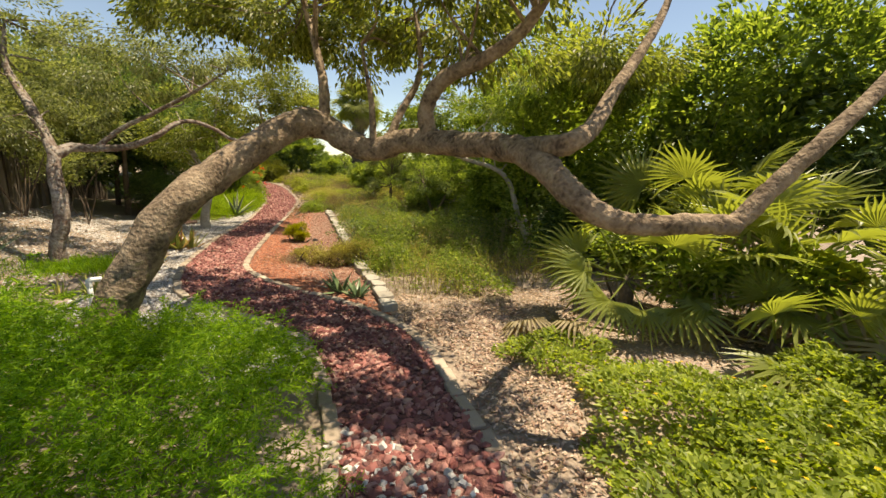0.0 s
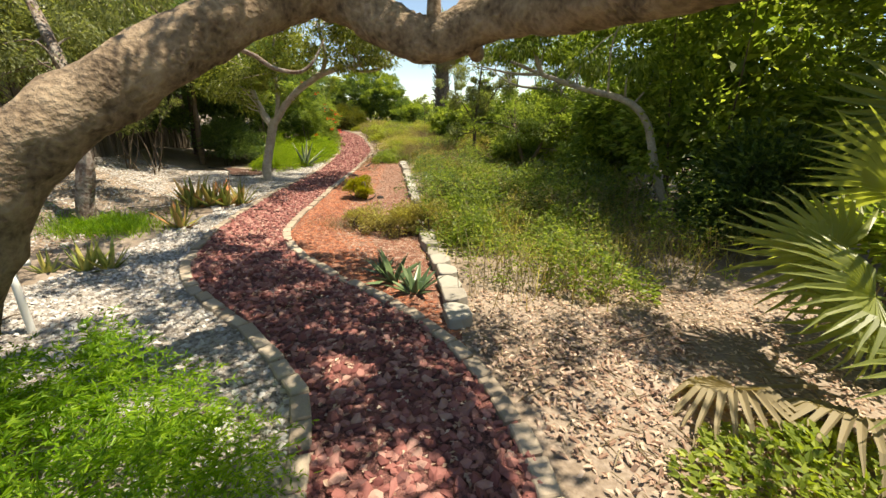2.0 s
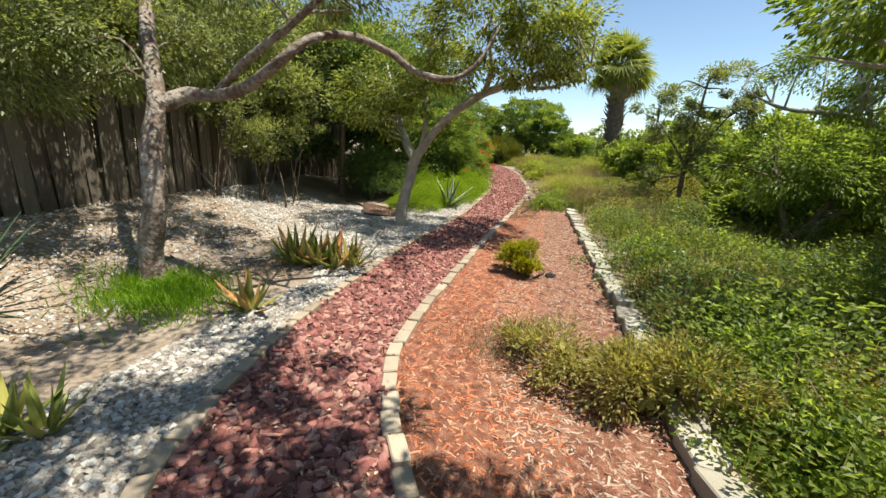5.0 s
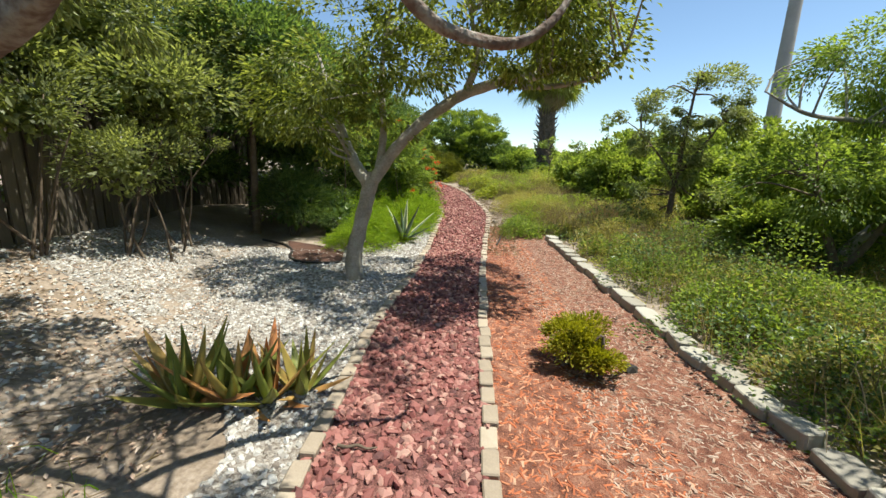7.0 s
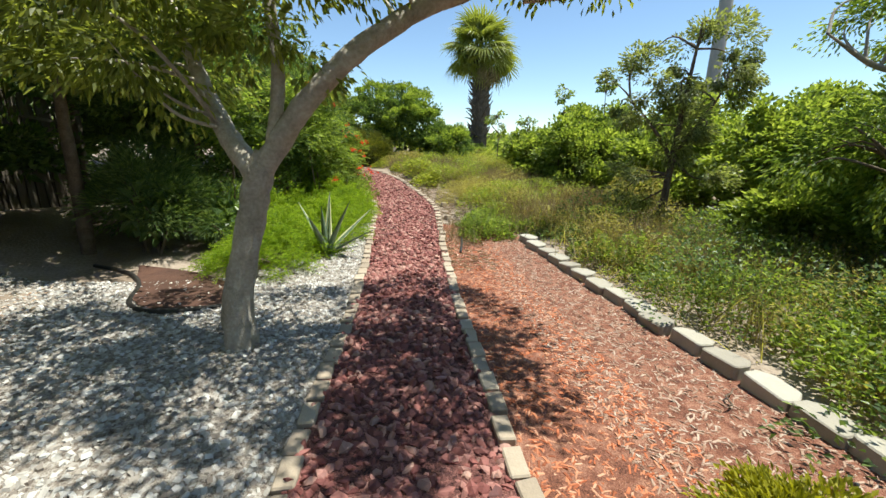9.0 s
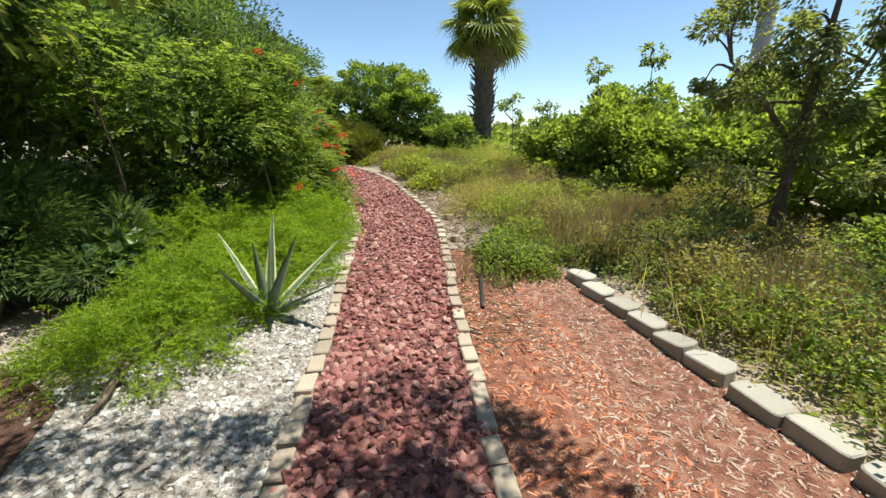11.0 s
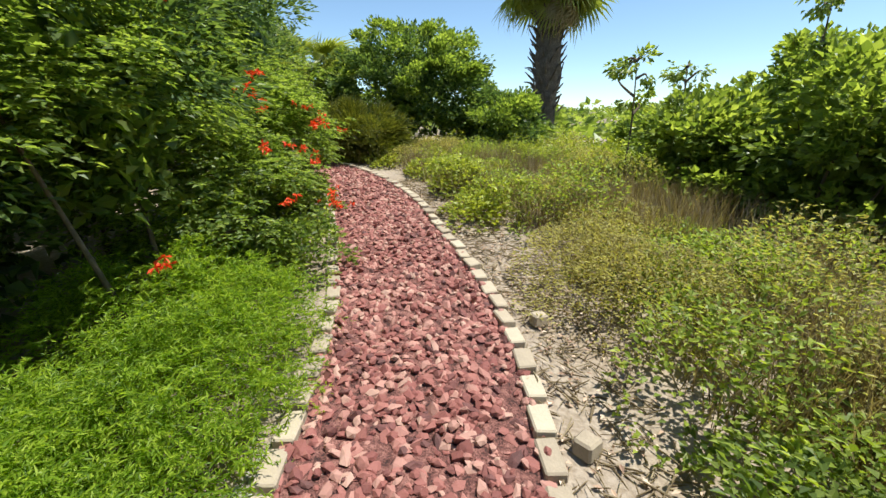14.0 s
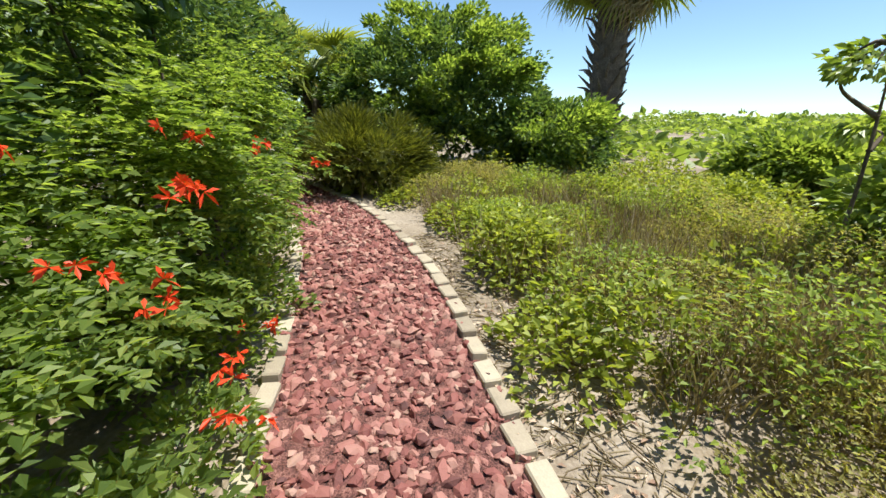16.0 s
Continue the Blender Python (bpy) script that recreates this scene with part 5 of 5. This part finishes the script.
# ---- fence ----
fence = thing("picket_fence", "weathered grey-brown wooden stockade fence", "fence")
rng = R(250)
FL = spline([(-7.3, -1.0), (-7.7, 2.0), (-8.05, 4.6), (-8.3, 6.1), (-8.85, 7.6), (-9.6, 8.9), (-10.6, 10.6), (-11.6, 12.5), (-12.2, 14.5)], 40)
seg = np.r_[0, np.cumsum(np.linalg.norm(np.diff(FL, axis=0), axis=1))]


def picket_mesh(seed):
    rng = R(seed)
    bm = bmesh.new()
    w, t, h = 0.072, 0.011, 1.85
    prof = [(-w, 0), (w, 0), (w, h - 0.08), (w * 0.35, h), (-w * 0.35, h), (-w, h - 0.08)]
    fr = [bm.verts.new((x + rng.normal() * 0.002, -t, z)) for x, z in prof]
    bk = [bm.verts.new((x, t, z)) for x, z in prof]
    bm.faces.new(fr), bm.faces.new(bk[::-1])
    for i in range(6):
        j = (i + 1) % 6
        bm.faces.new((fr[j], fr[i], bk[i], bk[j]))
    me = bpy.data.meshes.new("picket")
    bm.to_mesh(me)
    bm.free()
    me.materials.append(M_FENCE)
    return me


PICKETS = [picket_mesh(s) for s in range(3)]
s = 0.1
while s < seg[-1]:
    x, y = np.interp(s, seg, FL[:, 0]), np.interp(s, seg, FL[:, 1])
    x2, y2 = np.interp(s + 0.1, seg, FL[:, 0]), np.interp(s + 0.1, seg, FL[:, 1])
    part("picket", PICKETS[int(rng.integers(3))], fence, "", pose(x, y, gz(x, y) - 0.05, rng.normal() * 1.2, rng.normal() * 1.6, math.degrees(math.atan2(y2 - y, x2 - x))))
    nx, ny = -(y2 - y) / 0.1 * 0.07, (x2 - x) / 0.1 * 0.07
    part("picket", PICKETS[int(rng.integers(3))], fence, "", pose(x + nx + 0.5 * (x2 - x), y + ny + 0.5 * (y2 - y), gz(x, y) - 0.05, rng.normal() * 1.2, rng.normal() * 1.6, math.degrees(math.atan2(y2 - y, x2 - x))))
    s += 0.175 + rng.normal() * 0.008
for z in (0.45, 1.45):
    P = [(x - 0.035, y, gz(x, y) + z) for x, y in FL[::20]]
    part("rail", mesh_np("rail", *tube(P, [0.035] * len(P), 4, 2), [M_FENCE]), fence)

# ---- black edging round the mulch patch ----
edge_line = [(-9.1, 11.7), (-8.5, 11.55), (-8.05, 11.25), (-7.75, 10.85), (-7.5, 10.7), (-7.2, 10.7), (-6.85, 10.9)]
tagged(part("garden_edging", mesh_np("garden_edging", *tube([(x, y, gz(x, y) + 0.015) for x, y in edge_line], [0.024] * 7, 8, 6), [M_RUBBER], True)), "black rubber garden edging round dark mulch", "edging")
PATCH, _ = strip([(-7.75, 10.88), (-7.4, 10.73), (-6.85, 10.93)], [(-8.6, 11.8), (-7.8, 11.7), (-7.15, 11.45)], 20, 8)
tagged(part("mulch_patch", sheet_mesh("mulch_patch", PATCH, 0.024, [M_DARKMULCH])), "patch of dark brown mulch", "mulch", kind="structure")


# ---- loose stones and chips ----
def stones(name, label, G, n, size, mat, seed, category, **kw):
    rng = R(seed)
    return tagged(part(name, mesh_np(name, *lumps(rng, in_strip(rng, G, n), size, **kw), [mat])), label, category, kind="stuff")


stones("lava_rocks", "loose crushed red lava rocks on the path", PATH_G[12:], 18000, (0.060, 0.042, 0.028), M_ROCK, 260, "gravel", extra=0.012, rough=0.24, round=True)
stones("shell_gravel", "loose pale shell and stone gravel", SHELL_G, 25000, (0.030, 0.024, 0.017), M_SHELL, 261, "gravel", extra=0.008)
YARD, _ = strip([(-7.6, 3.6), (-8.6, 6.0), (-9.4, 8.0), (-10.2, 10.0)], [(-5.3, 5.2), (-5.9, 6.8), (-6.6, 8.2), (-9.4, 10.6)], 24, 8)
stones("scattered_gravel", "thin pale gravel scattered over the litter", YARD, 4500, (0.036, 0.027, 0.014), M_SHELL, 264, "gravel")
stones("red_wood_chips", "shredded red wood chips", BED_G[:, :6], 15000, (0.046, 0.010, 0.005), M_MULCH, 262, "mulch", extra=0.009, tilt=0.16)
stones("faded_wood_chips", "sun-bleached brown wood chips", BED_G[:, 3:], 19000, (0.042, 0.009, 0.005), M_MULCH_PALE, 263, "mulch", extra=0.01, tilt=0.16)
rng = R(265)
LITTER = [strip([(0.45, 1.0), (0.2, 3.2), (-0.6, 4.4), (-0.75, 5.2)], [(1.0, 1.0), (1.2, 3.4), (1.9, 4.6), (1.2, 5.8)], 20, 6)[0], strip([(-6.9, 4.0), (-8.5, 6.5), (-9.4, 8.5), (-10.4, 10.5)], [(-5.0, 5.0), (-5.2, 6.8), (-6.4, 8.4), (-8.8, 11.0)], 20, 6)[0],
          strip(EAST[18:26], [(x + 0.55, y + 0.15) for x, y in EAST[18:26]], 30, 4)[0], strip(EAST[4:14], WEST[4:14], 30, 4)[0],
          strip([(1.2, 3.4), (1.7, 4.6), (1.2, 5.8)], [(3.8, 3.0), (4.2, 4.8), (3.4, 6.4)], 16, 8)[0]]
for G, n in zip(LITTER, (4200, 5000, 900, 1500, 5000)):
    xy = in_strip(rng, G, n)
    P = np.column_stack([xy, ground_z(xy[:, 0], xy[:, 1]) + 0.008 + 0.016 * rng.random(n)])
    d = rng.normal(size=(n, 3)) * (1, 1, 0.25)
    tagged(part("leaf_litter", mesh_np("leaf_litter", *leaves(rng, P, d, 0.042, 0.02, up=0.9), [M_LITTER])), "fallen dry brown leaves on the ground", "leaf litter", kind="stuff")

SPILL, _ = strip([(0.42, 1.2), (0.1, 3.2), (-0.5, 4.3)], [(0.9, 1.2), (1.0, 3.3), (1.0, 5.2)], 12, 5)
stones("spilled_chips", "red chips and bark spilled beside the path", SPILL, 1300, (0.04, 0.014, 0.006), M_MULCH_PALE, 266, "mulch", extra=0.02)
PEBBLE, _ = strip([(-0.45, 0.6), (-0.55, 1.7), (-0.7, 2.2)], [(0.3, 0.6), (0.2, 1.7), (-0.3, 2.1)], 8, 5)
stones("stray_pebbles", "white pebbles strayed onto the red path", PEBBLE, 420, (0.036, 0.028, 0.02), M_SHELL, 267, "gravel", extra=0.03)

for G, n, sd in ((LITTER[2], 2000, 268), (LITTER[0], 700, 269), (LITTER[1], 900, 270)):
    stones("twig_litter", "pale dry twigs strewn over the ground", G, n, (0.10, 0.0045, 0.0045), M_LEAF_BROWN, sd, "twigs", extra=0.03, tilt=0.12)

# ---- edging bricks and wall blocks ----
def box_mesh(name, prof, h, bevel, mat, seed):
    """A prism on a plan outline with bevelled edges and slightly uneven corners."""
    rng = R(seed)
    bm = bmesh.new()
    lo = [bm.verts.new((x + rng.normal() * 0.002, y + rng.normal() * 0.002, 0)) for x, y in prof]
    hi = [bm.verts.new((v.co.x * 0.985, v.co.y * 0.985, h + rng.normal() * 0.003)) for v in lo]
    bm.faces.new(lo[::-1]), bm.faces.new(hi)
    for i in range(len(prof)):
        j = (i + 1) % len(prof)
        bm.faces.new((lo[i], lo[j], hi[j], hi[i]))
    bmesh.ops.bevel(bm, geom=[e for e in bm.edges if e.verts[0].co.z > h / 2 or e.verts[1].co.z > h / 2], offset=bevel, segments=1, affect="EDGES")
    me = bpy.data.meshes.new(name)
    bm.to_mesh(me)
    bm.free()
    me.materials.append(mat)
    return me


BRICKS = [box_mesh("brick", [(-.094, -.05), (.094, -.05), (.094, .05), (-.094, .05)], 0.13, 0.008, M_BRICK, 270 + i) for i in range(4)]
BLOCKS = [box_mesh("block", [(-.145, -.075), (-.12, -.095), (.12, -.095), (.145, -.075), (.145, 0.015), (.085, .10), (-.085, .10), (-.145, 0.015)], 0.20, 0.008, M_BLOCK, 280 + i) for i in range(4)]


def lay(parent, name, line, meshes, step, top, seed, flip=False, jig=1.0, lo=0.0, sunk=0.0):
    rng = R(seed)
    C = spline(line, 16)
    q = np.r_[0, np.cumsum(np.linalg.norm(np.diff(C, axis=0), axis=1))]
    s = lo
    while s < q[-1] - step:
        x, y = (np.interp(s, q, C[:, i]) for i in (0, 1))
        x2, y2 = (np.interp(s + step, q, C[:, i]) for i in (0, 1))
        a = math.degrees(math.atan2(y2 - y, x2 - x)) + (180 if flip else 0)
        cx, cy = (x + x2) / 2 + rng.normal() * 0.006 * jig, (y + y2) / 2 + rng.normal() * 0.006 * jig
        part(name, meshes[int(rng.integers(len(meshes)))], parent, "", pose(cx, cy, gz(cx, cy) + top - sunk * min(1, max(0, 2.6 - cy)) + rng.normal() * 0.005, rng.normal() * 1.5 * jig, rng.normal() * 1.5 * jig, a + rng.normal() * 2 * jig))
        s += step + rng.random() * 0.006


for line, nm, sd in ((WEST, "kerb_west", 290), (EAST, "kerb_east", 291)):
    k = thing(nm, "row of weathered tan edging bricks along the path", "kerb", kind="structure")
    lay(k, "brick", line, BRICKS, 0.203, -0.085, sd, sunk=0.035 if line is EAST else 0.0)
w = thing("wall_east", "low retaining row of cream concrete wall blocks", "wall", kind="structure")
lay(w, "block", WALL, BLOCKS, 0.30, -0.105, 292, True, 2.0)

# ---- fallen fronds, weed stalks, strap-leaved plant ----
for k, (x, y, a) in enumerate([(1.45, 4.2, 200), (1.9, 3.75, 170)]):
    f = thing("fallen_frond", "dry straw-coloured palmetto frond lying on the ground", "frond", "fallen fronds", at=pose(x, y, gz(x, y) + 0.05 + 0.03 * k, 6, -3, a))
    part("dry_blade", FAN_DRY, f, "", pose(0, 0, 0.03, 20, 4, 0))


def weed_mesh(seed, h):
    """A tall stalk with side shoots; and its small leaves."""
    rng = R(seed)
    st = [tube([(0, 0, -0.02), (0.02, 0.01, h * 0.5), (0.05, -0.02, h)], [0.006, 0.005, 0.002], 5, 4)]
    P = []
    for i in range(9):
        z = h * (0.3 + 0.075 * i)
        a = i * 2.4
        e = np.array((math.cos(a) * 0.09 + 0.03, math.sin(a) * 0.09, z + 0.07))
        st.append(tube([(0.02 + 0.03 * z, 0, z), (e[0] * 0.6, e[1] * 0.6, z + 0.03), e], [0.003, 0.0025, 0.0015], 4, 3))
        P += [e + rng.normal(size=3) * 0.015 for _ in range(7)]
    P = np.array(P)
    return mesh_np("stalk", *join(st), [M_LEAF_BROWN], True), mesh_np("leaflet", *leaves(rng, P, rng.normal(size=P.shape), 0.03, 0.016), [M_LEAF_GREY])


WEEDS = [weed_mesh(300 + i, 0.6 + 0.15 * i) for i in range(3)]
rng = R(305)
for k in range(22):
    x, y = rng.uniform(0.1, 1.6), rng.uniform(6.2, 9.2)
    wd = thing("weed_stalk", "tall thin dry weed stalk with small pale leaves", "weed", "weed stalks", at=pose(x, y, gz(x, y), rng.normal() * 6, rng.normal() * 6, rng.random() * 360))
    part("stalk", WEEDS[k % 3][0], wd)
    tagged(part("leaflet", WEEDS[k % 3][1], wd), kind="stuff")

STRAP = leaf_blade("strap_leaf", 0.75, 0.05, 0.006, [M_STRAP], -0.75, False, 9)
for k, (x, y, s) in enumerate([(-5.75, 4.45, 1.0), (-6.2, 4.1, 1.05), (-6.3, 4.9, 0.9), (-5.9, 3.7, 0.9)]):
    rosette("strap_lily", "dark green arching strap-leaved lily", x, y, s, STRAP, 26, 310 + k, "lily", "strap lilies", (35, 88))
shrub("shade_shrub", "dark leafy shrub behind the strap-leaved lilies", [(-6.9, 4.2, 0.35, 0.6, 0.7, 0.6), (-7.3, 3.2, 0.5, 0.7, 0.8, 0.8)], 7000, 0.07, 0.035, M_LEAF_DARK, 320, 60, 0.22)

# ---- single rocks on the path ----
def rock_mesh(seed):
    rng = R(seed)
    return mesh_np("rock", ROCK_V * (0.056, 0.045, 0.034) * (1 + 0.14 * rng.normal(size=(12, 3))), ROCK_F, [M_ROCK_ONE])


ROCKS = [rock_mesh(330 + i) for i in range(8)]
rng = R(340)
i0 = int(len(PATH_G) * 0.52)
for k, (x, y) in enumerate(in_strip(rng, PATH_G[i0:i0 + 34], 300)):
    s = rng.uniform(0.7, 1.25)
    part("rock", ROCKS[k % 8], path_ob, "", pose(x, y, gz(x, y) + 0.032, rng.normal() * 25, rng.normal() * 25, rng.random() * 360) @ Matrix.Diagonal((s, s, s, 1)))

# ---- sticks, loose bricks and other small things ----
def stick(x, y, a, length, r, seed, label="thin dry stick lying on the ground"):
    rng = R(seed)
    n = 5
    P = [(length * (i / (n - 1) - 0.5), rng.normal() * length * 0.04, r + abs(rng.normal()) * 0.01) for i in range(n)]
    v, f = tube(P, [r, r, r * 0.9, r * 0.7, r * 0.4], 6, 3)
    ob = part("fallen_stick", mesh_np("fallen_stick", v, f, [M_TWIG], True), None, "", pose(x, y, gz(x, y) + 0.025, 0, 0, a))
    tagged(ob, label, "stick", "fallen sticks")


for k, (x, y, a, l, r) in enumerate([(-3.75, 3.72, 60, 0.3, 0.008), (-1.95, 4.75, 150, 0.35, 0.006), (-6.22, 13.95, 40, 0.3, 0.008), (-4.45, 7.55, 20, 0.22, 0.01), (-5.9, 6.9, 100, 0.45, 0.007), (-6.4, 7.1, 30, 0.5, 0.007), (-6.1, 7.4, 70, 0.4, 0.006), (-2.2, 9.6, 10, 0.3, 0.007), (-3.0, 10.2, 60, 0.25, 0.006),
                                     (-1.1, 4.4, 200, 0.3, 0.006), (-7.0, 11.62, -62, 0.55, 0.022), (-6.9, 8.1, 120, 0.4, 0.007), (0.6, 4.6, 35, 0.45, 0.009), (1.2, 4.1, 80, 0.4, 0.008)]):
    stick(x, y, a, l, r, 400 + k)
HALF = box_mesh("loose_brick", [(-.05, -.045), (.05, -.05), (.06, .04), (-.045, .05)], 0.07, 0.01, M_BRICK, 420)
for x, y in [(-5.58, 15.72), (-5.36, 14.8)]:
    tagged(part("loose_brick", HALF, None, "", pose(x, y, gz(x, y) + 0.005, 4, -3, x * 90)), "broken tan brick lying beside the path edging", "brick", "loose bricks")
tagged(part("black_hose", mesh_np("black_hose", *tube([(x, y, gz(x, y) + 0.022) for x, y in [(-5.0, 13.85), (-4.96, 13.5), (-4.92, 13.05)]], [0.018] * 3, 8, 5), [M_RUBBER], True)), "short length of flat black hose in the mulch", "hose")
tagged(part("grey_stone", mesh_np("grey_stone", ROCK_V * (0.14, 0.10, 0.09), ROCK_F, [M_RUBBER]), None, "", pose(-2.97, 9.1, gz(-2.97, 9.1) + 0.02, 8, 5, 30)), "small dark grey stone beside the yellow-green shrub", "stone")
